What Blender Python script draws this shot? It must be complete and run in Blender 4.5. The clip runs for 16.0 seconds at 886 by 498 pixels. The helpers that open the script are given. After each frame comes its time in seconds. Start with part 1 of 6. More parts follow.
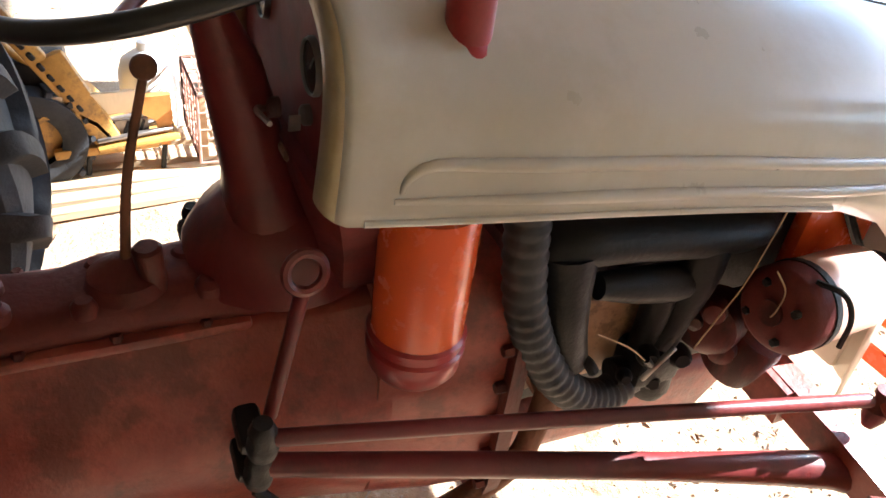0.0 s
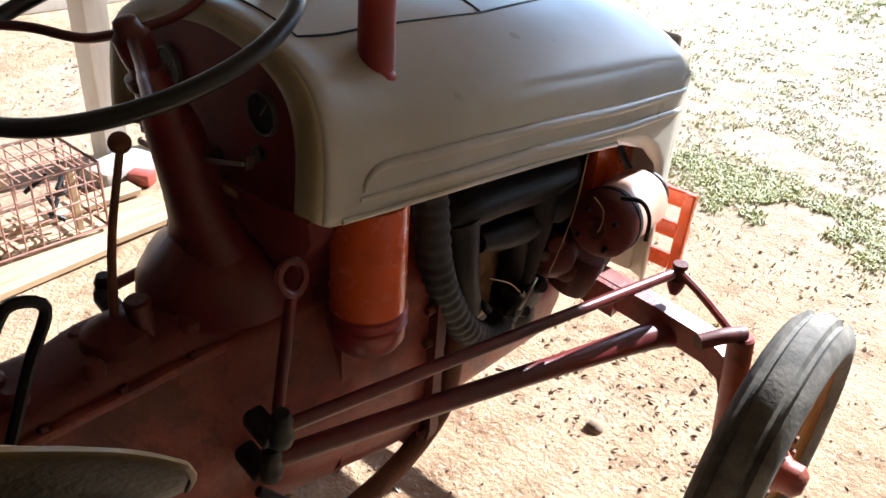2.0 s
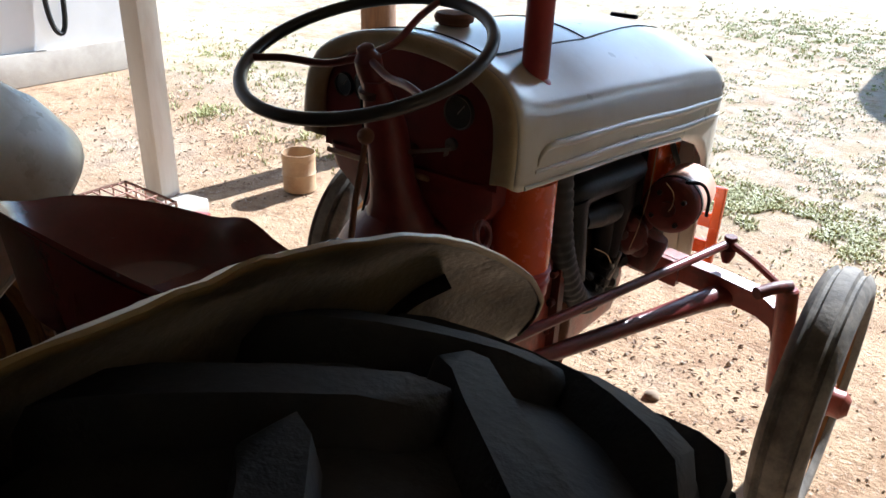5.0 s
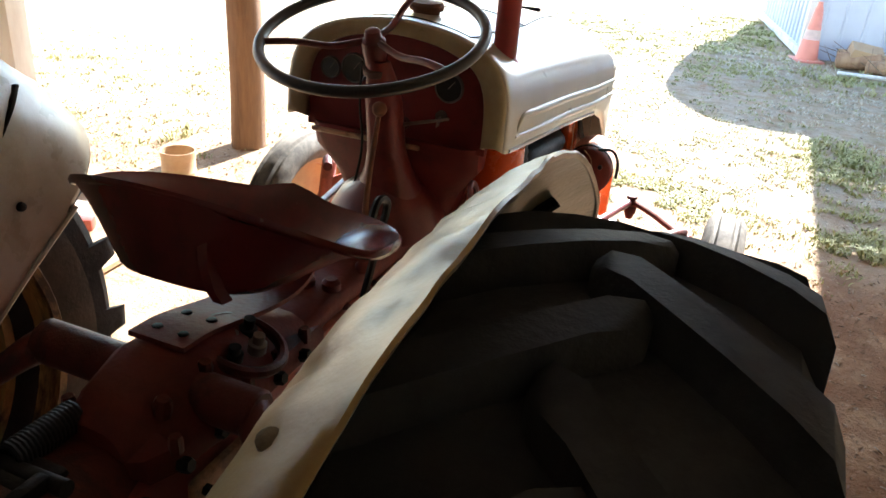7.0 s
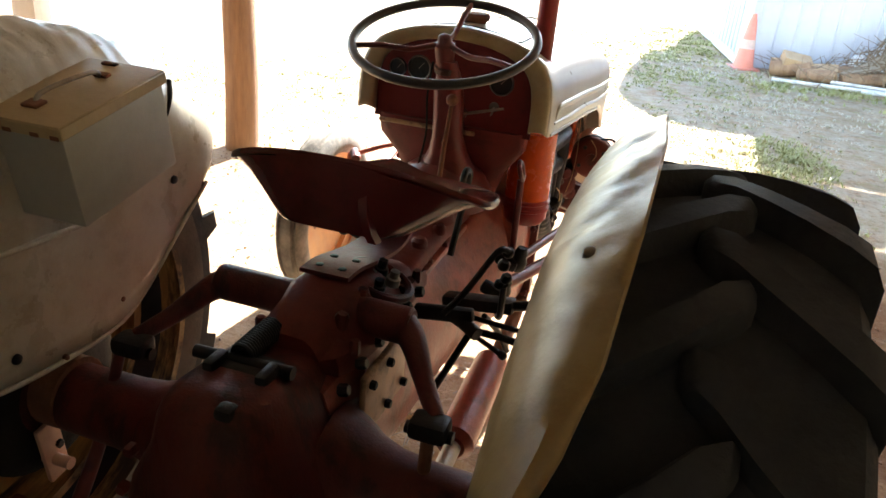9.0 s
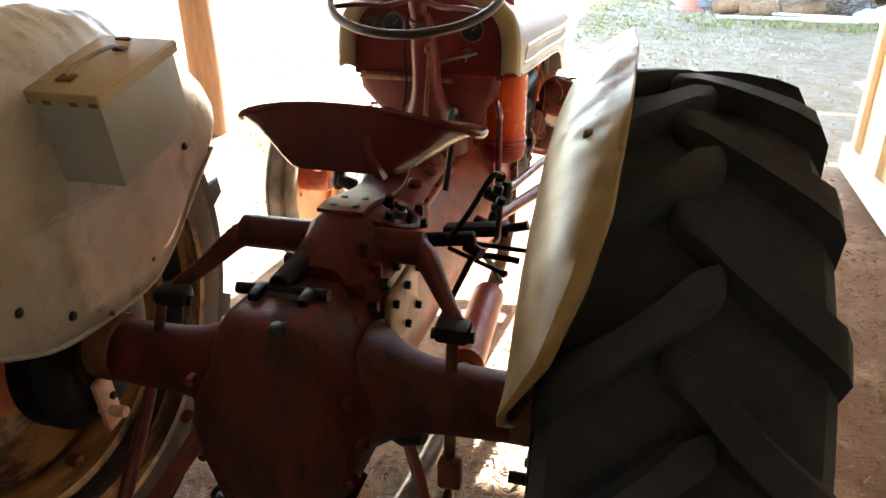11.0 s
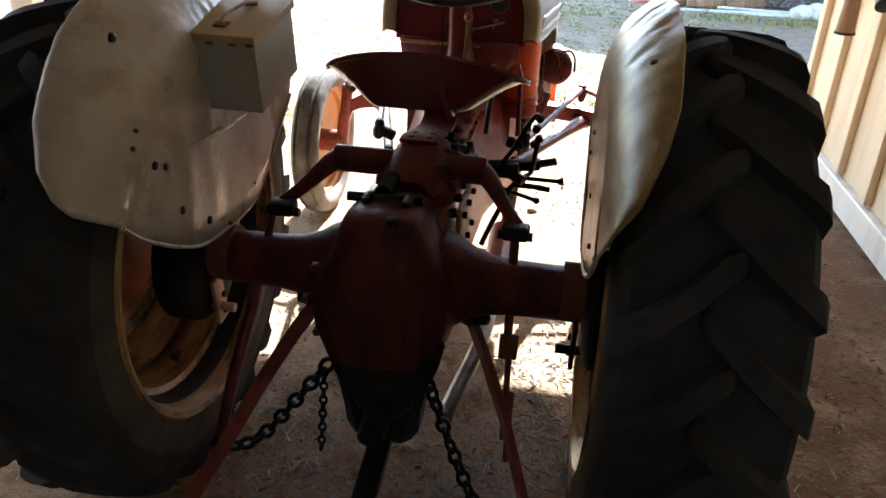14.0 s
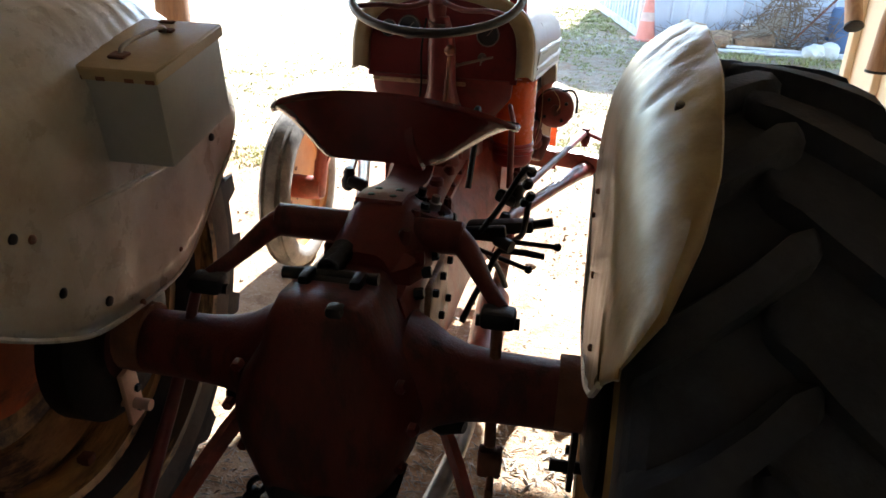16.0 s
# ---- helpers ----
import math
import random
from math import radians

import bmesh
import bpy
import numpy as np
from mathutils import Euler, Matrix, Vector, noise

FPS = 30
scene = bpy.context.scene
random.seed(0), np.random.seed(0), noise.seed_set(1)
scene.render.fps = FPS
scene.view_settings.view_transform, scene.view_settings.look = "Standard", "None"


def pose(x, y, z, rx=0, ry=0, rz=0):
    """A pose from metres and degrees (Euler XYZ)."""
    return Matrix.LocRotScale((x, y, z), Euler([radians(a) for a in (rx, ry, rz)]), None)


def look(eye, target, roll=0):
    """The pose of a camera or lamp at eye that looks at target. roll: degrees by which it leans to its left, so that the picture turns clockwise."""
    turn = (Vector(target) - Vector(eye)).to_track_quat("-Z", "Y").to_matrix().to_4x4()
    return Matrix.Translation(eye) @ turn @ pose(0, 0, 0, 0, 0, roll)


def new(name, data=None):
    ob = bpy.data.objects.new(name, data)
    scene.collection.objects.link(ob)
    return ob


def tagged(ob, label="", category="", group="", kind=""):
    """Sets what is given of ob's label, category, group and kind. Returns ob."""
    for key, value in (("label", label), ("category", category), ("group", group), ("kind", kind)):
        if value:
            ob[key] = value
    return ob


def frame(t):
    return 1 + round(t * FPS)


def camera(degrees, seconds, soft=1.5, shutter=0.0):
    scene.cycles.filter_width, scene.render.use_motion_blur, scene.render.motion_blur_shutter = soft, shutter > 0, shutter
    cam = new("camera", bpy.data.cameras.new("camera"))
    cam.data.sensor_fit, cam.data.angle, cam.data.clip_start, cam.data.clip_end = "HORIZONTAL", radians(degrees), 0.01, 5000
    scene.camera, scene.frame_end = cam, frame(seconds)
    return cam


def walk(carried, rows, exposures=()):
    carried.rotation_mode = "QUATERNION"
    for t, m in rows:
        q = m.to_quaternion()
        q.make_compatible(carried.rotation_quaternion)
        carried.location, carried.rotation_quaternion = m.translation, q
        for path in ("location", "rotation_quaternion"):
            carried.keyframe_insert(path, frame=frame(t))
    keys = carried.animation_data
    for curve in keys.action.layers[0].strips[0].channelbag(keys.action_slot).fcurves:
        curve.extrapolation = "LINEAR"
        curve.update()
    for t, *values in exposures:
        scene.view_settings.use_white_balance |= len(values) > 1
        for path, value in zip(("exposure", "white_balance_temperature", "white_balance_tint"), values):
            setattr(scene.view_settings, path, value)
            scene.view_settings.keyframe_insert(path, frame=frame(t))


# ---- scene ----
cam = camera(60.3, 16.0, soft=1.6)
PATH = [
    (0, (0.863, 0.791, 1.422), (-0.576, 1.586, 0.283), 8.2),
    (0.5, (0.887, 0.658, 1.448), (-0.524, 1.648, 0.434), 8.1),
    (1, (0.861, 0.628, 1.456), (-0.592, 1.619, 0.503), 6.1),
    (1.5, (0.874, 0.589, 1.441), (-0.454, 1.706, 0.448), 5.0),
    (2, (0.912, 0.438, 1.474), (-0.175, 1.778, 0.462), 4.3),
    (2.5, (0.952, 0.381, 1.481), (-0.045, 1.815, 0.507), 4.5),
    (3, (0.966, 0.365, 1.462), (-0.136, 1.684, 0.439), 1.4),
    (3.5, (0.952, 0.155, 1.48), (-0.087, 1.57, 0.522), -0.7),
    (4, (0.905, -0.024, 1.498), (-0.008, 1.516, 0.607), 3.6),
    (4.5, (0.9, -0.043, 1.489), (-0.173, 1.403, 0.618), 2.0),
    (7, (0.688, -0.425, 1.464), (0.041, 1.269, 0.619), 4.6),
    (7.5, (0.659, -0.585, 1.47), (0.206, 1.199, 0.686), 5.0),
    (8, (0.621, -0.756, 1.484), (0.387, 1.101, 0.779), 7.9),
    (8.5, (0.567, -0.805, 1.486), (0.071, 0.967, 0.703), 6.9),
    (11, (0.534, -1.029, 1.463), (0.115, 0.724, 0.594), 0.2),
    (11.5, (0.515, -1.086, 1.441), (0.051, 0.618, 0.501), 1.0),
    (12, (0.401, -1.306, 1.447), (0.073, 0.483, 0.614), 1.3),
    (12.5, (0.334, -1.451, 1.448), (0.121, 0.349, 0.603), 2.4),
    (13, (0.338, -1.475, 1.459), (0.029, 0.299, 0.589), 1.8),
    (13.5, (0.347, -1.479, 1.47), (0.067, 0.327, 0.658), 2.7),
    (14, (0.355, -1.487, 1.473), (0.087, 0.285, 0.585), 2.5),
    (14.5, (0.365, -1.497, 1.489), (0.119, 0.339, 0.735), 3.0),
    (15, (0.367, -1.415, 1.472), (0.136, 0.423, 0.719), 2.6),
    (15.5, (0.371, -1.246, 1.434), (0.079, 0.575, 0.661), 2.6),
    (16, (0.373, -1.105, 1.398), (0.077, 0.704, 0.597), 2.5),
]
EXPOSURES = [(0, 3.2, 5600, 10), (0.5, 3.1, 5650, 10), (1.0, 2.75, 5650, 10), (1.5, 2.45, 5700, 10), (2.0, 2.0, 5550, 10), (2.5, 1.75, 5500, 10), (3.0, 1.52, 5500, 10), (4.0, 1.42, 5450, 10), (4.5, 1.5, 5350, 10),
             (7, 2.85, 6000, 10), (7.5, 3.0, 6050, 10), (8, 3.15, 6100, 10), (8.5, 3.2, 6400, 10), (11, 3.95, 6350, 10), (11.5, 4.2, 6050, 10), (12.0, 3.85, 5700, 10), (12.5, 3.55, 5650, 10), (13, 3.4, 5650, 10), (14, 3.05, 5750, 10), (14.5, 3.05, 5700, 10), (15, 3.1, 5700, 10), (16, 2.9, 5750, 10)]
walk(cam, [(t, look(eye, target, roll)) for t, eye, target, roll in PATH], EXPOSURES)

# ---- world, sun, exposure ----
SUN_DIR = Vector((0.13, 1.0, 0.68)).normalized()      # towards the sun: ahead of the tractor
world = bpy.data.worlds.new("world")
scene.world = world
world.use_nodes = True
wn = world.node_tree
sky = wn.nodes.new("ShaderNodeTexSky")
sky.sky_type = 'NISHITA'
sky.sun_disc = False
sky.sun_elevation = math.asin(SUN_DIR.z)
sky.sun_rotation = math.atan2(SUN_DIR.x, SUN_DIR.y)
sky.air_density, sky.dust_density = 1.2, 0.4
bg = wn.nodes["Background"]
wn.links.new(sky.outputs[0], bg.inputs[0])
bg.inputs[1].default_value = 0.12
sun_data = bpy.data.lights.new("sun", 'SUN')
sun_data.energy, sun_data.angle, sun_data.color = 5.0, radians(0.53), (1.0, 0.95, 0.88)
sun = new("sun", sun_data)
sun.matrix_world = look(SUN_DIR * 30, (0, 0, 0))


# ---- materials ----
def mat(name, base, rough=0.6, metal=0.0, dark=None, scale=6.0, amount=0.5, fine=120.0, bump=0.15,
        dust=None, dust_amount=0.35, coat=0.0, rough_var=0.15, stretch=(1, 1, 1), spec=0.5, grime=None, grime_scale=11.0, grime_amount=0.8):
    """Painted, rusted or raw surface: two scales of colour noise, wear in a second colour, grain in the relief."""
    m = bpy.data.materials.new(name)
    m.use_nodes = True
    nt = m.node_tree
    n, l = nt.nodes, nt.links
    b = n["Principled BSDF"]
    co = n.new("ShaderNodeTexCoord")
    mp = n.new("ShaderNodeMapping")
    mp.inputs["Scale"].default_value = stretch
    l.new(co.outputs["Object"], mp.inputs["Vector"])

    def noisy(s, detail=6.0, r=0.6):
        t = n.new("ShaderNodeTexNoise")
        t.inputs["Scale"].default_value, t.inputs["Detail"].default_value = s, detail
        t.inputs["Roughness"].default_value = r
        l.new(mp.outputs[0], t.inputs["Vector"])
        return t

    def ramp(src, lo, hi):
        r = n.new("ShaderNodeMapRange")
        r.inputs["From Min"].default_value, r.inputs["From Max"].default_value = lo, hi
        l.new(src, r.inputs["Value"])
        return r.outputs["Result"]

    def mix(f, a, c):
        x = n.new("ShaderNodeMix")
        x.data_type = 'RGBA'
        l.new(f, x.inputs["Factor"])
        for sock, val in ((x.inputs["A"], a), (x.inputs["B"], c)):
            if isinstance(val, tuple):
                sock.default_value = (*val, 1)
            else:
                l.new(val, sock)
        return x.outputs["Result"]

    big, mid, small = noisy(scale), noisy(scale * 4.3), noisy(fine, 3.0)
    dark = dark or tuple(c * 0.6 for c in base)
    col = mix(ramp(big.outputs["Fac"], 0.62 - amount * 0.35, 0.62 + amount * 0.25), base, dark)
    light = tuple(min(1.0, c * 1.18) for c in base)
    f2 = n.new("ShaderNodeMath")
    f2.operation = 'MULTIPLY'
    l.new(ramp(mid.outputs["Fac"], 0.45, 0.75), f2.inputs[0])
    f2.inputs[1].default_value = amount * 0.6
    col = mix(f2.outputs[0], col, light)
    if dust:
        d = noisy(scale * 1.7, 8.0, 0.7)
        f3 = n.new("ShaderNodeMath")
        f3.operation = 'MULTIPLY'
        l.new(ramp(d.outputs["Fac"], 0.42, 0.62), f3.inputs[0])
        f3.inputs[1].default_value = dust_amount
        col = mix(f3.outputs[0], col, dust)
    if grime:
        g = noisy(grime_scale, 9.0, 0.68)
        f4 = n.new("ShaderNodeMath")
        f4.operation = 'MULTIPLY'
        l.new(ramp(g.outputs["Fac"], 0.50, 0.59), f4.inputs[0])
        f4.inputs[1].default_value = grime_amount
        col = mix(f4.outputs[0], col, grime)
    l.new(col, b.inputs["Base Color"])
    rr = n.new("ShaderNodeMapRange")
    rr.inputs["To Min"].default_value, rr.inputs["To Max"].default_value = max(0.03, rough - rough_var), min(1, rough + rough_var)
    l.new(mid.outputs["Fac"], rr.inputs["Value"])
    l.new(rr.outputs["Result"], b.inputs["Roughness"])
    b.inputs["Metallic"].default_value = metal
    b.inputs["Coat Weight"].default_value = coat
    b.inputs["Coat Roughness"].default_value = 0.2
    b.inputs["Specular IOR Level"].default_value = spec
    if bump:
        bp = n.new("ShaderNodeBump")
        bp.inputs["Strength"].default_value, bp.inputs["Distance"].default_value = bump, 0.004
        add = n.new("ShaderNodeMath")
        l.new(small.outputs["Fac"], add.inputs[0])
        l.new(mid.outputs["Fac"], add.inputs[1])
        l.new(add.outputs[0], bp.inputs["Height"])
        l.new(bp.outputs[0], b.inputs["Normal"])
    return m


CREAM = mat("cream_paint", (0.49, 0.455, 0.385), 0.30, dark=(0.42, 0.385, 0.315), scale=3, amount=0.35, bump=0.03, coat=0.4, fine=60, rough_var=0.08, grime=(0.44, 0.38, 0.28), grime_scale=6, grime_amount=0.3)
FENDER = mat("fender_paint", (0.50, 0.485, 0.43), 0.30, dark=(0.42, 0.385, 0.30), scale=3.2, amount=0.65, bump=0.10, dust=(0.38, 0.27, 0.13), dust_amount=0.3, fine=70, grime=(0.22, 0.14, 0.07), grime_scale=11, grime_amount=0.2)
# right fender's stains, with warm bounced light put into the yellow-brown
STAINED_WARM = mat("stained_warm_fender_paint", (0.30, 0.215, 0.088), 0.36, dark=(0.20, 0.115, 0.030), scale=2.4, amount=0.9, bump=0.12, dust=(0.23, 0.13, 0.028), dust_amount=0.55, fine=70, grime=(0.13, 0.068, 0.022), grime_scale=10, grime_amount=0.3)
RED = mat("maroon_paint", (0.150, 0.020, 0.020), 0.34, dark=(0.065, 0.012, 0.012), scale=7, amount=0.6, bump=0.08, dust=(0.19, 0.065, 0.052), dust_amount=0.2, grime=(0.045, 0.011, 0.011), grime_scale=5, grime_amount=0.6)
SUNRED = mat("dull_red_paint", (0.34, 0.062, 0.042), 0.38, dark=(0.11, 0.022, 0.018), scale=5, amount=0.9, bump=0.25, dust=(0.42, 0.15, 0.095), dust_amount=0.3, grime=(0.030, 0.014, 0.012), grime_scale=8, grime_amount=0.45)
OILY = mat("oily_red_casting", (0.110, 0.018, 0.014), 0.5, dark=(0.034, 0.010, 0.008), scale=6, amount=0.9, bump=0.25, dust=(0.17, 0.042, 0.028), dust_amount=0.28, grime=(0.013, 0.008, 0.007), grime_scale=7, grime_amount=0.6, stretch=(1.6, 1.6, 0.6), spec=0.28)
DARKOIL = mat("black_oil_on_red", (0.060, 0.016, 0.013), 0.38, dark=(0.014, 0.010, 0.009), scale=9, amount=0.9, bump=0.5, dust=(0.14, 0.042, 0.03), dust_amount=0.35)
# brown stain of the hood's rear band, darkened further for its shade
BAND = mat("brown_stained_shaded_paint", (0.40, 0.33, 0.20), 0.34, dark=(0.26, 0.18, 0.085), scale=6, amount=0.7, bump=0.08, dust=(0.30, 0.20, 0.09), dust_amount=0.4)
# tan of the side plate; also paints light onto side cover and dash foot
TANPAINT = mat("tan_paint", (0.46, 0.27, 0.15), 0.5, dark=(0.24, 0.12, 0.065), scale=8, amount=0.7, bump=0.15, grime=(0.05, 0.028, 0.018), grime_scale=12, grime_amount=0.6)
DULLRED = mat("dull_dark_red_paint", (0.135, 0.022, 0.018), 0.6, dark=(0.045, 0.011, 0.009), scale=7, amount=0.8, bump=0.2, dust=(0.19, 0.050, 0.034), dust_amount=0.25, spec=0.25)
SALMON = mat("faded_salmon_paint", (0.64, 0.40, 0.30), 0.4, dark=(0.45, 0.22, 0.15), scale=6, amount=0.4, bump=0.06)
ORANGE = mat("fresh_orange_paint", (0.70, 0.10, 0.015), 0.25, dark=(0.55, 0.07, 0.012), scale=9, amount=0.3, bump=0.02, coat=0.4)
PIPE = mat("crimson_pipe_paint", (0.33, 0.026, 0.026), 0.33, dark=(0.20, 0.018, 0.018), scale=9, amount=0.4, bump=0.04)
BLACK = mat("black_iron", (0.0085, 0.0085, 0.009), 0.5, dark=(0.005, 0.005, 0.005), scale=12, amount=0.6, bump=0.25, dust=(0.018, 0.015, 0.013), dust_amount=0.3, spec=0.28)
RUBBER = mat("tyre_rubber", (0.043, 0.045, 0.050), 0.78, dark=(0.024, 0.025, 0.027), scale=5, amount=0.7, bump=0.3, dust=(0.072, 0.072, 0.074), dust_amount=0.5, spec=0.15, grime=(0.020, 0.021, 0.023), grime_scale=3, grime_amount=0.5)
DUSTY = mat("dusty_tyre_rubber", (0.14, 0.13, 0.115), 0.8, dark=(0.045, 0.042, 0.038), scale=5, amount=0.7, bump=0.25, dust=(0.34, 0.31, 0.26), dust_amount=0.55, spec=0.2)
SIDEWALL = mat("dull_sidewall_rubber", (0.085, 0.078, 0.068), 0.8, dark=(0.035, 0.033, 0.030), scale=5, amount=0.7, bump=0.25, dust=(0.15, 0.13, 0.105), dust_amount=0.45, spec=0.2)
OILBLACK = mat("oily_black_iron", (0.010, 0.009, 0.008), 0.6, dark=(0.005, 0.005, 0.005), scale=9, amount=0.6, bump=0.2, spec=0.2)
WHEELBLACK = mat("steering_wheel_plastic", (0.015, 0.014, 0.014), 0.35, scale=20, amount=0.4, bump=0.05)
HOSE = mat("grey_ribbed_hose", (0.022, 0.022, 0.024), 0.6, dark=(0.02, 0.02, 0.02), scale=14, amount=0.5, bump=0.2)
STEEL = mat("worn_steel", (0.32, 0.29, 0.26), 0.42, metal=0.8, dark=(0.12, 0.09, 0.07), scale=12, amount=0.6, bump=0.15)
RUST = mat("rusty_iron", (0.20, 0.085, 0.045), 0.8, dark=(0.09, 0.035, 0.02), scale=14, amount=0.7, bump=0.4)
RIM = mat("rim_paint", (0.56, 0.37, 0.13), 0.34, dark=(0.16, 0.09, 0.035), scale=4, amount=0.8, bump=0.12, dust=(0.11, 0.06, 0.026), dust_amount=0.5, grime=(0.016, 0.012, 0.009), grime_scale=3, grime_amount=0.9, stretch=(6.0, 1, 1))
GOLDRIM = mat("faded_golden_rim_paint", (0.50, 0.27, 0.085), 0.45, dark=(0.30, 0.11, 0.04), scale=6, amount=0.7, bump=0.12, dust=(0.46, 0.30, 0.14), dust_amount=0.4)
DASHRED = mat("worn_dash_paint", (0.165, 0.021, 0.020), 0.58, dark=(0.085, 0.013, 0.012), scale=6, amount=0.6, bump=0.08, spec=0.3, grime=(0.05, 0.012, 0.011), grime_scale=6, grime_amount=0.4)
BRACKET = mat("orange_bracket_paint", (0.55, 0.24, 0.05), 0.5, dark=(0.34, 0.13, 0.03), scale=9, amount=0.7, bump=0.1)
CRATEWIRE = mat("pale_rusty_wire", (0.46, 0.26, 0.20), 0.7, dark=(0.26, 0.12, 0.08), scale=14, amount=0.7, bump=0.2)
SEATRED = mat("glossy_maroon_seat_paint", (0.125, 0.014, 0.016), 0.24, dark=(0.060, 0.009, 0.010), scale=5, amount=0.6, bump=0.05, rough_var=0.08, grime=(0.04, 0.009, 0.009), grime_scale=6, grime_amount=0.4)
TOOLBOX = mat("toolbox_paint", (0.40, 0.41, 0.375), 0.4, dark=(0.32, 0.325, 0.295), scale=5, amount=0.4, bump=0.06, dust=(0.3, 0.25, 0.18), dust_amount=0.15)
# lid stains, with the warm light from above put into the tan
LIDPAINT = mat("stained_warm_lid_paint", (0.46, 0.36, 0.20), 0.5, dark=(0.34, 0.24, 0.12), scale=5, amount=0.6, bump=0.1, dust=(0.26, 0.17, 0.08), dust_amount=0.3)
# underside stains, with the deep shade above the tyre put into the colour
UNDER = mat("stained_shaded_underside", (0.145, 0.120, 0.070), 0.34, dark=(0.055, 0.044, 0.026), scale=4, amount=0.9, bump=0.25, dust=(0.23, 0.17, 0.08), dust_amount=0.4, grime=(0.022, 0.017, 0.011), grime_scale=7, grime_amount=0.6)
GLASS = mat("gauge_face", (0.03, 0.035, 0.035), 0.12, scale=30, amount=0.2, bump=0.0)
DISCRED = mat("orange_red_disc_paint", (0.62, 0.17, 0.06), 0.5, dark=(0.16, 0.05, 0.03), scale=6, amount=0.9, bump=0.15, grime=(0.05, 0.03, 0.02), grime_scale=6, grime_amount=0.6)
CHROME = mat("dull_chrome", (0.16, 0.15, 0.14), 0.42, metal=0.9, dark=(0.10, 0.08, 0.07), scale=20, amount=0.5, bump=0.05)
POSTWOOD = mat("weathered_post_wood", (0.23, 0.125, 0.062), 0.85, dark=(0.10, 0.052, 0.028), scale=5, amount=0.8, bump=0.5, stretch=(7, 7, 0.6), fine=60)
LIMB = mat("peeled_limb_wood", (0.40, 0.26, 0.15), 0.7, dark=(0.20, 0.10, 0.055), scale=5, amount=0.7, bump=0.35, stretch=(4, 4, 0.7), fine=60)
WHITEWOOD = mat("white_painted_wood", (0.78, 0.74, 0.66), 0.6, dark=(0.60, 0.53, 0.43), scale=3, amount=0.4, bump=0.12, stretch=(3, 3, 0.5), fine=70)
BOARD = mat("cream_board_paint", (0.72, 0.60, 0.42), 0.6, dark=(0.58, 0.45, 0.29), scale=2.5, amount=0.4, bump=0.12, stretch=(2, 2, 0.4), fine=70)
RAWWOOD = mat("raw_lumber", (0.50, 0.36, 0.21), 0.75, dark=(0.32, 0.21, 0.11), scale=3, amount=0.5, bump=0.25, stretch=(5, 0.6, 5), fine=70)
DARKWOOD = mat("rough_grey_boards", (0.27, 0.245, 0.22), 0.85, dark=(0.16, 0.145, 0.125), scale=3, amount=0.6, bump=0.3, stretch=(4, 0.6, 4))
SIDING = mat("grey_metal_siding", (0.64, 0.69, 0.76), 0.45, dark=(0.56, 0.61, 0.68), scale=1.2, amount=0.4, bump=0.03)
STUCCO = mat("white_building_wall", (0.72, 0.70, 0.66), 0.8, dark=(0.62, 0.59, 0.54), scale=1, amount=0.4, bump=0.2)
CONCRETE = mat("concrete", (0.42, 0.38, 0.32), 0.9, dark=(0.30, 0.26, 0.21), scale=3, amount=0.6, bump=0.4)
CONE = mat("faded_cone_plastic", (0.80, 0.30, 0.22), 0.5, dark=(0.70, 0.24, 0.17), scale=6, amount=0.4, bump=0.05)
YELLOW = mat("yellow_machine_paint", (0.50, 0.27, 0.05), 0.5, dark=(0.22, 0.11, 0.03), scale=9, amount=0.9, bump=0.2, grime=(0.10, 0.06, 0.03), grime_scale=14, grime_amount=0.6)
WHITEPLASTIC = mat("white_plastic", (0.78, 0.78, 0.75), 0.4, scale=5, amount=0.2, bump=0.02)
TIN = mat("rusty_tin", (0.46, 0.33, 0.19), 0.55, metal=0.2, dark=(0.28, 0.13, 0.06), scale=8, amount=0.9, bump=0.15)
BLUEPLASTIC = mat("blue_plastic", (0.10, 0.18, 0.34), 0.5, scale=5, amount=0.3, bump=0.03)
STRAW = mat("dry_brush", (0.26, 0.19, 0.12), 0.9, dark=(0.12, 0.08, 0.05), scale=6, amount=0.7, bump=0.2)


# ---- mesh helpers ----
HOME = {}


def thing(name, label, category, at=(0, 0, 0), group="", kind=""):
    ob = new(name)
    ob.location = at
    ob.empty_display_size = 0.1
    HOME[ob.name] = Vector(at)
    return tagged(ob, label, category, group, kind)


def mesh_of(name, bm, material, sharp=38):
    bmesh.ops.recalc_face_normals(bm, faces=bm.faces[:])
    me = bpy.data.meshes.new(name)
    bm.to_mesh(me)
    bm.free()
    me.polygons.foreach_set("use_smooth", [True] * len(me.polygons))
    me.set_sharp_from_angle(angle=radians(sharp))
    me.materials.append(material)
    return me


def part(name, bm, material, parent, label="", sharp=38):
    """One mesh, given in world places, under a thing or one of its parts."""
    home = HOME[parent.name]
    bmesh.ops.translate(bm, verts=bm.verts[:], vec=-home)
    ob = new(name, mesh_of(name, bm, material, sharp))
    ob.parent = parent
    HOME[ob.name] = home
    if label:
        ob["label"] = label
    return ob


def solo(name, bm, material, label, category, at=(0, 0, 0), group="", kind="", sharp=38):
    bmesh.ops.translate(bm, verts=bm.verts[:], vec=-Vector(at))
    ob = new(name, mesh_of(name, bm, material, sharp))
    ob.location = at
    HOME[ob.name] = Vector(at)
    return tagged(ob, label, category, group, kind)


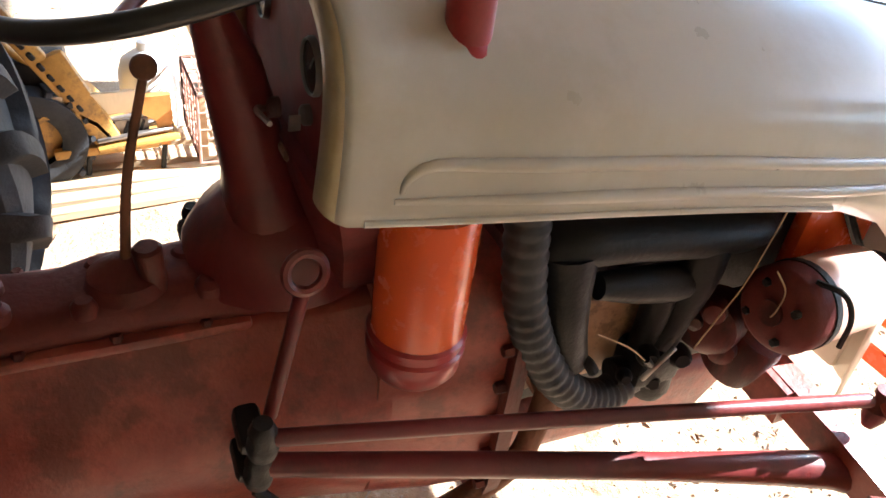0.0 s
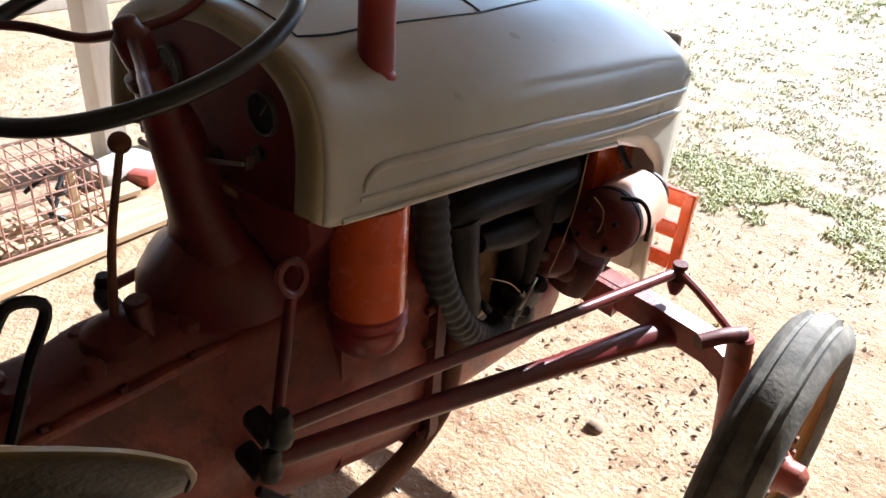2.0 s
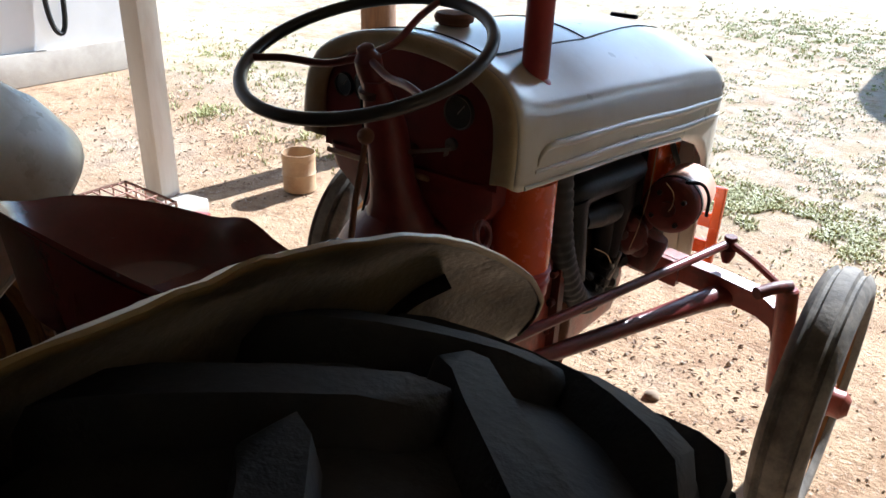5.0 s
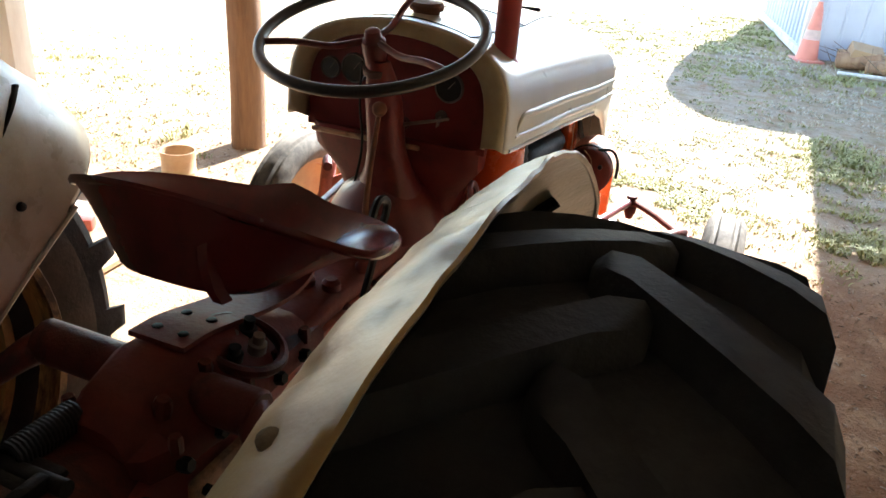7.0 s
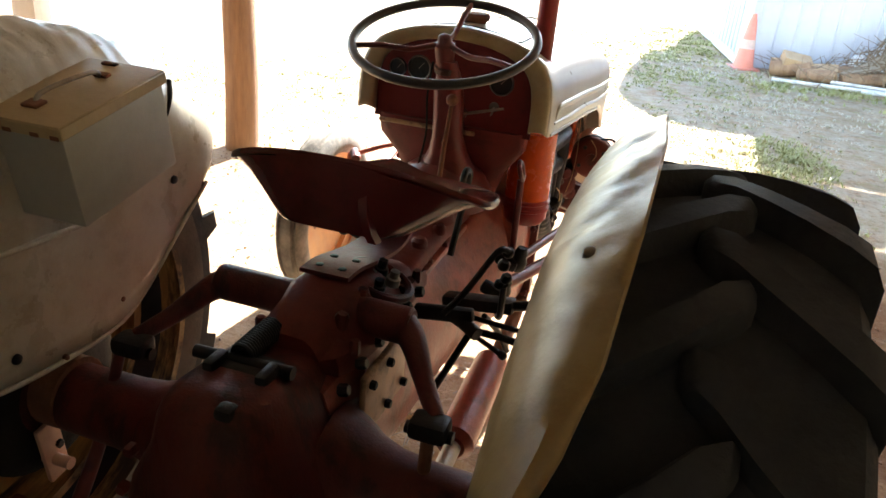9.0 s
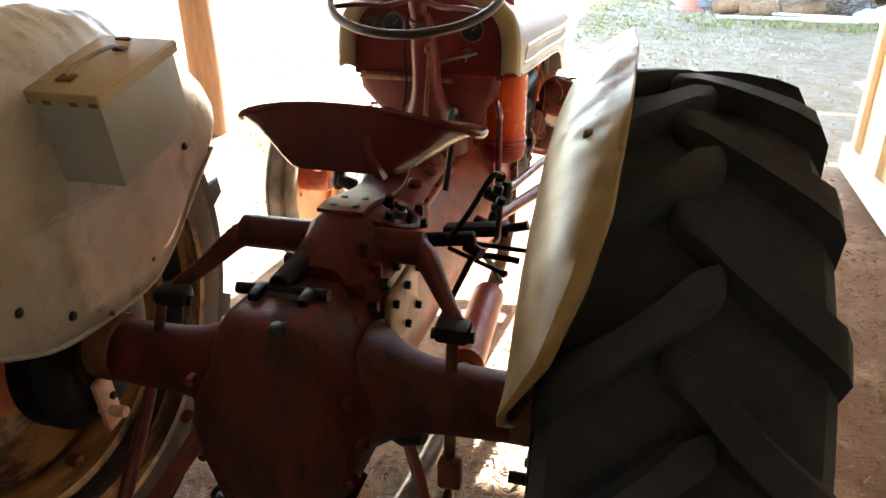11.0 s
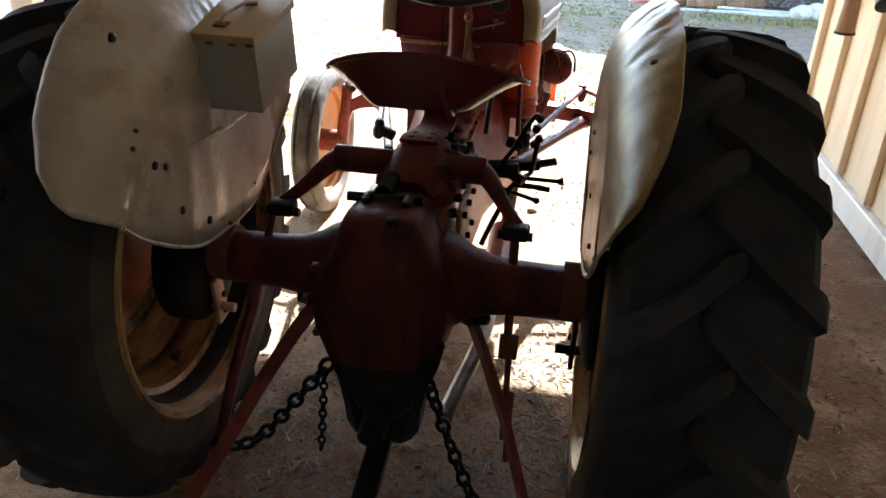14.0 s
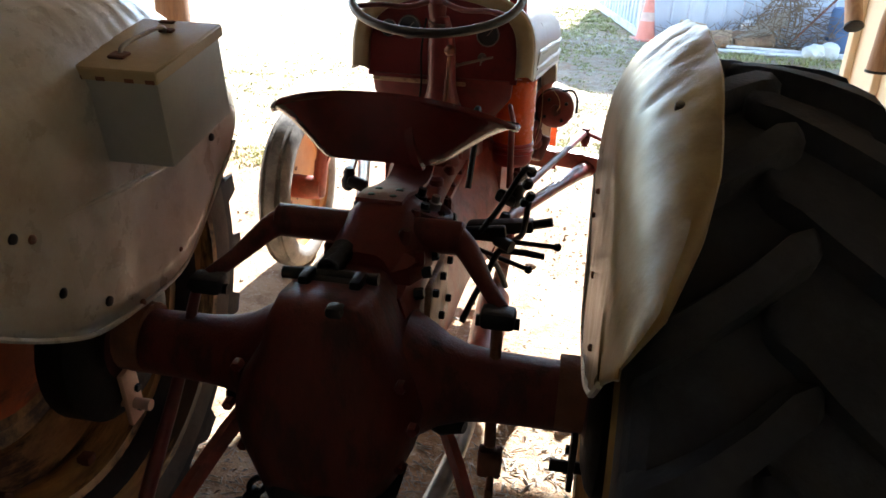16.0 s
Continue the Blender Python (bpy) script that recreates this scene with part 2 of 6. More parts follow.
def box(bm, c, s, rot=(0, 0, 0), bevel=0.0, seg=2):
    """A block of size s about c, turned by degrees, with rounded edges."""
    b = bmesh.new()
    bmesh.ops.create_cube(b, size=1)
    bmesh.ops.scale(b, vec=s, verts=b.verts)
    if bevel:
        bmesh.ops.bevel(b, geom=b.edges[:], offset=bevel, segments=seg, affect='EDGES', profile=0.5)
    bmesh.ops.transform(b, matrix=pose(*c, *rot), verts=b.verts)
    me = bpy.data.meshes.new("t")
    b.to_mesh(me)
    b.free()
    bm.from_mesh(me)
    bpy.data.meshes.remove(me)
    return bm


def loft(bm, rings, closed=True, caps=True):
    """Skin over rings of points of one count."""
    vs = [[bm.verts.new(p) for p in r] for r in rings]
    n = len(vs[0])
    for a, b in zip(vs, vs[1:]):
        for i in range(n if closed else n - 1):
            j = (i + 1) % n
            bm.faces.new((a[i], a[j], b[j], b[i]))
    if caps and closed:
        bm.faces.new(vs[0][::-1])
        bm.faces.new(vs[-1])
    return bm


def basis(d):
    d = Vector(d).normalized()
    a = Vector((0, 0, 1)) if abs(d.z) < 0.9 else Vector((1, 0, 0))
    u = d.cross(a).normalized()
    return u, d.cross(u).normalized(), d


def lathe(bm, profile, p, d, seg=32, caps=True):
    """Rings (radius, distance along d) turned about the axis through p."""
    u, v, d = basis(d)
    p = Vector(p)
    rings = [[p + d * h + (u * math.cos(2 * math.pi * i / seg) + v * math.sin(2 * math.pi * i / seg)) * max(r, 1e-4) for i in range(seg)] for r, h in profile]
    return loft(bm, rings, True, caps)


def cyl(bm, a, b, r, r2=None, seg=18, round_=0.0):
    a, b = Vector(a), Vector(b)
    L = (b - a).length
    r2 = r if r2 is None else r2
    if round_:
        return lathe(bm, [(r - round_, 0), (r, round_), (r2, L - round_), (r2 - round_, L)], a, b - a, seg)
    return lathe(bm, [(r, 0), (r2, L)], a, b - a, seg)


def smooth_path(pts, step=8):
    pts = [Vector(p) for p in pts]
    q = [pts[0] * 2 - pts[1]] + pts + [pts[-1] * 2 - pts[-2]]
    out = []
    for i in range(1, len(q) - 2):
        p0, p1, p2, p3 = q[i - 1:i + 3]
        for k in range(step):
            t = k / step
            out.append(0.5 * ((2 * p1) + (p2 - p0) * t + (2 * p0 - 5 * p1 + 4 * p2 - p3) * t * t + (3 * p1 - p0 - 3 * p2 + p3) * t ** 3))
    return out + [pts[-1]]


def tube(bm, pts, r, seg=12, step=8, radii=None, smooth=True, flat=1.0):
    """A round bar, pipe or wire along a curve through pts; radii: thickness along it."""
    path = smooth_path(pts, step) if smooth else [Vector(p) for p in pts]
    n = len(path)
    rings, u = [], None
    for i, p in enumerate(path):
        d = (path[min(i + 1, n - 1)] - path[max(i - 1, 0)]).normalized()
        if u is None:
            u = basis(d)[0]
        u = (u - d * u.dot(d)).normalized()
        v = d.cross(u)
        rad = r if radii is None else np.interp(i / (n - 1), np.linspace(0, 1, len(radii)), radii)
        rings.append([p + (u * math.cos(2 * math.pi * k / seg) + v * math.sin(2 * math.pi * k / seg) * flat) * rad for k in range(seg)])
    return loft(bm, rings)


def ring(bm, c, normal, R, r, seg=48, rs=10):
    """A closed hoop."""
    u, v, d = basis(normal)
    c = Vector(c)
    vs = []
    for i in range(seg):
        a = 2 * math.pi * i / seg
        out = u * math.cos(a) + v * math.sin(a)
        vs.append([bm.verts.new(c + out * (R + r * math.cos(2 * math.pi * k / rs)) + d * r * math.sin(2 * math.pi * k / rs)) for k in range(rs)])
    for i in range(seg):
        a, b = vs[i], vs[(i + 1) % seg]
        for k in range(rs):
            j = (k + 1) % rs
            bm.faces.new((a[k], a[j], b[j], b[k]))
    return bm


def bolt(bm, p, d, r=0.009, h=0.008):
    return lathe(bm, [(r, 0), (r, h), (r * 0.8, h * 1.25)], p, d, 6)


def B():
    return bmesh.new()

# ---- setting: ground, shed, walls ----
def stretch_axis(a, b, fine, far):
    """Coordinates: even steps from a to b, then growing steps out to far."""
    mid = list(np.arange(a, b + 1e-6, fine))
    lo, hi, s = [], [], fine
    x0, x1 = a, b
    while x1 < far:
        s *= 1.35
        x0, x1 = x0 - s, x1 + s
        lo.append(x0)
        hi.append(x1)
    return lo[::-1] + mid + hi


def ground_z(x, y):
    n = noise.noise(Vector((x * 0.6, y * 0.6, 0))) * 0.02 + noise.noise(Vector((x * 2.3, y * 2.3, 4))) * 0.008
    n += noise.noise(Vector((x * 9, y * 9, 7))) * 0.004
    return n * min(1.0, 0.35 + 0.1 * abs(x) + 0.05 * abs(y)) - 0.004


def soil_material():
    m = bpy.data.materials.new("sandy_soil")
    m.use_nodes = True
    nt = m.node_tree
    n, l = nt.nodes, nt.links
    b = n["Principled BSDF"]
    b.inputs["Roughness"].default_value = 0.95
    b.inputs["Specular IOR Level"].default_value = 0.15
    co = n.new("ShaderNodeTexCoord")

    def tex(s, d=8, r=0.65):
        t = n.new("ShaderNodeTexNoise")
        t.inputs["Scale"].default_value, t.inputs["Detail"].default_value, t.inputs["Roughness"].default_value = s, d, r
        l.new(co.outputs["Object"], t.inputs["Vector"])
        return t.outputs["Fac"]

    def rng(src, a, c, k=1.0):
        r = n.new("ShaderNodeMapRange")
        r.inputs["From Min"].default_value, r.inputs["From Max"].default_value = a, c
        r.inputs["To Max"].default_value = k
        l.new(src, r.inputs["Value"])
        return r.outputs["Result"]

    def mix(f, a, c):
        x = n.new("ShaderNodeMix")
        x.data_type = 'RGBA'
        l.new(f, x.inputs["Factor"])
        for sock, val in ((x.inputs["A"], a), (x.inputs["B"], c)):
            if isinstance(val, tuple):
                sock.default_value = (*val, 1)
            else:
                l.new(val, sock)
        return x.outputs["Result"]

    col = mix(rng(tex(1.1), 0.4, 0.65), (0.43, 0.305, 0.188), (0.295, 0.185, 0.103))
    col = mix(rng(tex(9), 0.48, 0.68, 0.75), col, (0.17, 0.09, 0.05))
    col = mix(rng(tex(46, 4), 0.55, 0.7, 0.8), col, (0.50, 0.405, 0.30))
    col = mix(rng(tex(0.35, 4), 0.55, 0.66, 0.35), col, (0.42, 0.40, 0.34))
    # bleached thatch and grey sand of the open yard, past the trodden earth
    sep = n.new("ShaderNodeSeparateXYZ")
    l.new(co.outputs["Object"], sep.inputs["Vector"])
    yard = rng(sep.outputs["Y"], 2.9, 4.0, 0.75)
    both = n.new("ShaderNodeMath")
    both.operation = 'MULTIPLY'
    l.new(yard, both.inputs[0])
    l.new(rng(tex(6, 6), 0.36, 0.58), both.inputs[1])
    col = mix(both.outputs["Value"], col, (0.40, 0.35, 0.26))
    both = n.new("ShaderNodeMath")
    both.operation = 'MULTIPLY'
    l.new(yard, both.inputs[0])
    l.new(rng(tex(22, 5), 0.52, 0.66, 0.8), both.inputs[1])
    col = mix(both.outputs["Value"], col, (0.15, 0.115, 0.06))
    both = n.new("ShaderNodeMath")
    both.operation = 'MULTIPLY'
    l.new(yard, both.inputs[0])
    l.new(rng(tex(2.6, 9, 0.72), 0.50, 0.60, 0.8), both.inputs[1])
    col = mix(both.outputs["Value"], col, (0.27, 0.20, 0.105))
    both = n.new("ShaderNodeMath")
    both.operation = 'MULTIPLY'
    l.new(yard, both.inputs[0])
    l.new(rng(tex(4.4, 9, 0.72), 0.56, 0.66, 0.7), both.inputs[1])
    col = mix(both.outputs["Value"], col, (0.24, 0.26, 0.09))
    # trodden reddish earth along the board wall, with its shade painted into the colour
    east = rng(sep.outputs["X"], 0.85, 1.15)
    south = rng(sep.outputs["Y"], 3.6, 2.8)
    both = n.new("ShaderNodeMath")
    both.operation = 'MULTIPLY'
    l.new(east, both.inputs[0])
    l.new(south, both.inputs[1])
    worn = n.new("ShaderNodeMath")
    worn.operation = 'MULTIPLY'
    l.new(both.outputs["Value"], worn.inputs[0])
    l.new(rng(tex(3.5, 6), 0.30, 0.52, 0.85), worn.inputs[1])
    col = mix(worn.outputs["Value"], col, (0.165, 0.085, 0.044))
    l.new(col, b.inputs["Base Color"])
    bp = n.new("ShaderNodeBump")
    bp.inputs["Strength"].default_value, bp.inputs["Distance"].default_value = 0.8, 0.012
    add = n.new("ShaderNodeMath")
    l.new(tex(60, 4), add.inputs[0])
    l.new(tex(14), add.inputs[1])
    l.new(add.outputs[0], bp.inputs["Height"])
    l.new(bp.outputs[0], b.inputs["Normal"])
    return m


def build_ground():
    xs, ys = stretch_axis(-4, 3, 0.07, 600), stretch_axis(-2.5, 8, 0.07, 600)
    bm = B()
    vs = [[bm.verts.new((x, y, ground_z(x, y))) for x in xs] for y in ys]
    for a, b in zip(vs, vs[1:]):
        for i in range(len(xs) - 1):
            bm.faces.new((a[i], a[i + 1], b[i + 1], b[i]))
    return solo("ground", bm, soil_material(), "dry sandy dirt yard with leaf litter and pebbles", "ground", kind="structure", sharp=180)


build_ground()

WALL_X = 1.76


def build_shed():
    # roof over the bay
    bm = B()
    box(bm, (-1.04, -0.1, 2.52), (5.32, 8.6, 0.06))
    # unseen slab added to shade the floor beside the board wall
    box(bm, (3.42, 1.1, 2.52), (3.6, 11.0, 0.06))
    # unseen spaced boards added to dapple the yard with shade
    for y, w in ((6.95, 0.55), (7.62, 0.6), (8.2, 0.42), (8.85, 0.7), (9.5, 0.45)):
        box(bm, (2.25, y, 2.52), (1.2, w, 0.05))
    solo("ceiling", bm, DARKWOOD, "rough board roof over the open bay, with unseen shade boards added", "roof", kind="structure")
    # unseen wall added to cut fill light from behind
    bm = B()
    box(bm, (-0.95, -4.45, 1.245), (5.4, 0.1, 2.49))
    solo("wall_back", bm, DARKWOOD, "plain unseen board wall closing the bay against stray light", "wall", kind="structure")
    # unseen wall added to cut fill light from the left
    bm = B()
    box(bm, (-3.62, -2.6, 1.245), (0.1, 3.6, 2.49))
    solo("wall_west", bm, DARKWOOD, "plain unseen board wall closing the bay against stray light", "wall", kind="structure")
    # right wall: sheathing, battens, skirting
    bm = B()
    box(bm, (WALL_X + 0.06, -0.45, 1.245), (0.06, 7.8, 2.49))
    wall = solo("wall_east", bm, BOARD, "cream painted board and batten wall", "wall", kind="structure")
    for k in range(18):
        y = 3.30 - k * 0.42
        b = B()
        box(b, (WALL_X + 0.012, y, 1.33), (0.036, 0.075, 2.3), bevel=0.004, seg=1)
        part("batten", b, BOARD, wall)
    b = B()
    box(b, (WALL_X + 0.005, -0.45, 0.10), (0.05, 7.78, 0.14), bevel=0.006, seg=1)
    part("skirting_board", b, WHITEWOOD, wall, "dusty white skirting board")


build_shed()


# ---- tractor ----
AXZ, AXY = 0.605, 0.10
tractor = thing("tractor", "old red and cream farm tractor with lugged rear tyres", "tractor", (0, 0.9, 0))


def hood_half(y):
    return float(np.interp(y, [0.965, 1.2, 1.7, 1.95, 2.0, 2.035, 2.06], [0.254, 0.272, 0.295, 0.297, 0.288, 0.262, 0.205]))


def hood_top(y):
    return float(np.interp(y, [0.965, 0.98, 1.2, 1.5, 1.8, 1.95, 2.02, 2.06], [1.222, 1.228, 1.225, 1.205, 1.178, 1.150, 1.115, 1.04]))


def hood_low(y):
    return float(np.interp(y, [1.03, 1.04, 1.06, 1.10, 1.18, 1.43, 1.62, 1.72, 1.82, 1.89, 1.94, 1.965, 1.985, 2.06],
                           [0.988, 0.987, 0.985, 0.983, 0.978, 0.958, 0.938, 0.925, 0.89, 0.835, 0.75, 0.62, 0.47, 0.47]))


SECTION = [(1.0, 0.0), (1.0, 0.22), (0.99, 0.42), (0.955, 0.62), (0.875, 0.80), (0.74, 0.905), (0.52, 0.963), (0.27, 0.99), (0.0, 1.0)]


SHOULDER = [0.0, 0.20, 0.37, 0.52, 0.64, 0.755, 0.885, 0.965, 1.0]


def hood_ring(y, k=1.0, dy=0.0, low=None):
    hw, zt = hood_half(y) * k, hood_top(y)
    zb = hood_low(y) if low is None else low
    ref = max(zb, 0.93)
    half = []
    fwd = min(1.0, max(0.0, (y - 0.97) / 0.13))
    for (xf, zf), zs in zip(SECTION, SHOULDER):
        zf = zf + (zs - zf) * fwd
        z = ref + zf * (zt - ref)
        half.append((hw * xf, z))
    half[0] = (hw, zb)
    if k < 1:
        half = [(x, ref + (z - ref) * (1 - (1 - k) * 0.7)) for x, z in half]
    pts = [Vector((x, y + dy, z)) for x, z in half] + [Vector((-x, y + dy, z)) for x, z in half[-2::-1]]
    return smooth_path(pts, 3)


def hood_z(x, y):
    """Height of the hood skin."""
    half = [(p.x, p.z) for p in hood_ring(y) if p.x >= 0]
    half.sort()
    return float(np.interp(abs(x), [p[0] for p in half], [p[1] for p in half]))


def build_hood():
    ys = [1.03, 1.04, 1.06, 1.1, 1.25, 1.4, 1.55, 1.65, 1.72, 1.77, 1.82, 1.86, 1.89, 1.92, 1.94, 1.955, 1.965, 1.985, 2.0, 2.02, 2.035, 2.05, 2.06]
    # rounded rear edge turned in to the dash
    turn = ((1.03, 1.0, 0.988), (1.012, 0.996, 0.990), (1.000, 0.983, 0.995), (0.991, 0.960, 1.001), (0.987, 0.93, 1.004), (0.987, 0.87, 1.003), (0.990, 0.815, 1.0), (1.000, 0.80, 0.995), (1.016, 0.798, 0.99))
    rows = []
    for y, k, low in turn:
        row = hood_ring(1.03, k, y - 1.03, low)
        rake = (1.03 - y) / 0.043
        rows.append([p + Vector((0, 0.10 * (p.z - 1.0) * rake, 0)) for p in row])
    bm = loft(B(), [rows[2], rows[1]] + [hood_ring(y) for y in ys], closed=False)
    hood = part("hood", bm, CREAM, tractor, "smooth cream painted sheet metal hood", sharp=60)
    band = part("rear_band", loft(B(), rows[:1:-1], closed=False), BAND, hood, "brown-stained cream band round the dash, shade put into its colour", sharp=60)
    s = band.modifiers.new("thick", 'SOLIDIFY')
    s.thickness, s.offset = 0.004, -1
    s = hood.modifiers.new("thick", 'SOLIDIFY')
    s.thickness, s.offset = 0.004, -1
    def rib_z(y, dz):
        return float(np.interp(y, [1.0, 1.43, 1.7, 2.03], [0.99, 0.958, 0.93, 0.905])) + dz

    for dz, y0 in ((0.030, 1.06), (0.072, 1.10)):
        for sx in (1, -1):
            path = []
            if dz > 0.05:
                path = [(sx * (hood_half(1.07) - 0.002), 1.068, rib_z(1.07, 0.040)), (sx * (hood_half(1.07) - 0.001), 1.073, rib_z(1.07, 0.056))]
            for y in np.linspace(y0, 2.03, 14):
                path.append((sx * (hood_half(y) - 0.001), y, rib_z(y, dz)))
            bm = tube(B(), path, 0.009, 10, 3, radii=[0.004, 0.009, 0.009, 0.009, 0.005])
            part("hood_rib", bm, CREAM, hood)
    for sx in (1, -1):
        path = [(sx * (hood_half(y) - 0.001), y, hood_low(y) + 0.004) for y in (1.03, 1.1, 1.2, 1.35, 1.5, 1.62, 1.70)]
        part("hood_hem", tube(B(), path, 0.005, 8, 4), CREAM, hood)
    # front grille face
    bm = B()
    loft(bm, [hood_ring(2.06), hood_ring(2.06, 0.9, 0.012)], closed=False)
    part("nose_edge", bm, CREAM, hood)
    g = part("grille", box(B(), (0, 2.045, 0.77), (0.46, 0.02, 0.6), bevel=0.01), CREAM, tractor, "cream pressed grille panel")
    for k in range(-7, 8):
        part("grille_bar", box(B(), (k * 0.028, 2.062, 0.76), (0.012, 0.018, 0.5), bevel=0.003, seg=1), CREAM, g)
    # centre seam, filler lid
    for sx in (1, -1):
        path = []
        for y in np.linspace(1.06, 1.99, 16):
            x = float(np.interp(y, [1.0, 1.44, 1.7, 1.99], [0.142, 0.142, 0.112, 0.10]))
            path.append((sx * x, y, hood_z(x, y) + 0.0005))
        part("hood_seam", tube(B(), path, 0.0018, 6, 3), BLACK, hood, "dark seam of the hood top")
    for y in (1.06, 1.44):
        path = [(x, y, hood_z(x, y) + 0.0005) for x in np.linspace(-0.142, 0.142, 9)]
        part("lid_seam", tube(B(), path, 0.0018, 6, 3), BLACK, hood, "dark seam of the filler lid")
    bm = lathe(B(), [(0.030, 0.0), (0.030, 0.008), (0.037, 0.010), (0.039, 0.020), (0.035, 0.027), (0.0, 0.030)], (0, 1.16, 1.220), (0, 0, 1), 24)
    part("filler_cap", bm, RUST, tractor, "rusty brown filler cap")
    bm = box(B(), (0, 1.95, 1.158), (0.075, 0.022, 0.012), (-8, 0, 0), bevel=0.004)
    part("lid_latch", bm, BLACK, tractor, "small black lid latch")


def build_dash():
    dy = 0.975
    ringp = [p for p in hood_ring(1.03, 0.815, -0.014, 0.975)]
    bm = loft(B(), [ringp, [p + Vector((0, 0.006, 0)) for p in ringp]])
    dash = part("dash_panel", bm, DASHRED, tractor, "dark red dash panel")
    for x, z, r in ((0.124, 1.106, 0.030), (-0.094, 1.114, 0.030), (-0.152, 1.108, 0.022)):
        g = part("gauge", lathe(B(), [(r * 0.92, -0.002), (r * 0.94, -0.006), (r, -0.007), (r * 1.06, -0.003), (r * 1.06, 0.006)], (x, 1.015, z), (0, 1, 0), 32), CHROME, dash, "gauge with a dull chrome bezel")
        part("gauge_face", cyl(B(), (x, 1.011, z), (x, 1.019, z), r * 0.95, seg=28), GLASS, g)
        part("needle", box(B(), (x + r * 0.2, 1.0105, z + r * 0.2), (0.0015, 0.001, r * 0.7), (0, 40, 0)), STEEL, g)
    part("ignition_switch", lathe(B(), [(0.012, 0), (0.012, -0.008), (0.008, -0.011)], (0.112, 1.015, 1.045), (0, 1, 0), 16), CHROME, dash)
    part("ignition_key", box(B(), (0.112, 0.998, 1.036), (0.003, 0.014, 0.022), (0, 12, 0), bevel=0.001, seg=1), STEEL, dash)
    part("throttle_lever", tube(B(), [(0.035, 0.985, 1.020), (0.06, 0.968, 1.030), (0.148, 0.962, 1.056)], 0.0036, 8, radii=[0.006, 0.004, 0.003]), STEEL, dash, "thin bright hand lever")
    part("lever_boss", lathe(B(), [(0.013, 0), (0.013, -0.014), (0.008, -0.018)], (0.035, 1.0, 1.020), (0, 1, 0), 14), DARKOIL, dash)
    # tank apron under the dash
    rings = []
    for z, hw, y0, y1 in ((0.985, 0.20, 1.0, 1.1), (0.93, 0.195, 1.01, 1.1), (0.87, 0.15, 1.03, 1.1), (0.80, 0.125, 1.04, 1.12)):
        rings.append([(-hw, y1, z), (-hw, y0 + 0.02, z), (-hw + 0.03, y0, z), (hw - 0.03, y0, z), (hw, y0 + 0.02, z), (hw, y1, z)])
    part("apron_panel", loft(B(), rings), DASHRED, tractor, "red panel below the dash")
    # ledge catching light, painted as a tan strip
    part("apron_strip", box(B(), (-0.06, 1.0005, 0.970), (0.265, 0.007, 0.012), bevel=0.003, seg=1), TANPAINT, tractor, "tan strip along the dash foot, a lit edge put into colour")


HUB = Vector((0.0, 0.912, 1.197))
WN = Vector((0, -math.sin(radians(17.5)), math.cos(radians(17.5))))


def build_steering():
    bm = ring(B(), HUB + WN * 0.012, WN, 0.217, 0.0112, 72, 12)
    sw = part("steering_wheel", bm, WHEELBLACK, tractor, "black steering wheel rim with finger grips")
    u, v, _ = basis(WN)
    fwd = Vector((0, 1, 0)) - WN * WN.y
    fwd.normalize()
    side = Vector((1, 0, 0))
    for ang in (90, 205, -25):
        d = side * math.cos(radians(ang)) + fwd * math.sin(radians(ang))
        pts = [HUB + d * 0.02 + WN * 0.0, HUB + d * 0.08 - WN * 0.006, HUB + d * 0.15 + WN * 0.008, HUB + d * 0.216 + WN * 0.012]
        part("spoke", tube(B(), pts, 0.0068, 10, 6), RED, sw, "dark red iron spoke")
    part("hub", lathe(B(), [(0.021, -0.05), (0.024, -0.02), (0.024, 0.0), (0.017, 0.008), (0.015, 0.020), (0.009, 0.024)], HUB, WN, 20), RED, sw)
    # column and steering box
    p1 = HUB - WN * 0.05
    bm = B()
    rows = []
    for y, z, hw, hl in ((0.920, 1.158, 0.021, 0.020), (0.932, 1.125, 0.030, 0.026), (0.948, 1.075, 0.037, 0.036), (0.960, 1.02, 0.037, 0.040), (0.970, 0.965, 0.039, 0.042), (0.982, 0.92, 0.050, 0.048), (0.992, 0.88, 0.070, 0.060), (1.0, 0.85, 0.09, 0.075)):
        rows.append([(0.010 + hw * math.copysign(abs(math.cos(a)) ** 0.7, math.cos(a)), y + hl * math.sin(a), z) for a in np.linspace(0, 2 * math.pi, 28, endpoint=False)])
    loft(bm, rows)
    column = part("steering_column", bm, RED, tractor, "dark red tapered steering column")
    part("column_clamp", lathe(B(), [(0.026, -0.008), (0.029, -0.006), (0.029, 0.006), (0.026, 0.008)], (0.004, 0.926, 1.14), WN, 20), DARKOIL, column)
    bm = B()
    rings = []
    for z, hw, yc, hl in ((0.90, 0.05, 1.00, 0.06), (0.86, 0.105, 1.01, 0.105), (0.82, 0.128, 1.01, 0.13), (0.78, 0.13, 1.01, 0.135)):
        rings.append([(hw * math.cos(a), yc + hl * math.sin(a), z) for a in np.linspace(0, 2 * math.pi, 24, endpoint=False)])
    loft(bm, rings)
    part("steering_box", bm, RED, tractor, "bulging red steering gear housing")
    part("throttle_rod", tube(B(), [(-0.030, 0.925, 1.15), (-0.046, 0.95, 1.06), (-0.048, 0.968, 0.96), (-0.062, 0.955, 0.855)], 0.0028, 8), OILBLACK, tractor, "thin dark throttle rod beside the column")


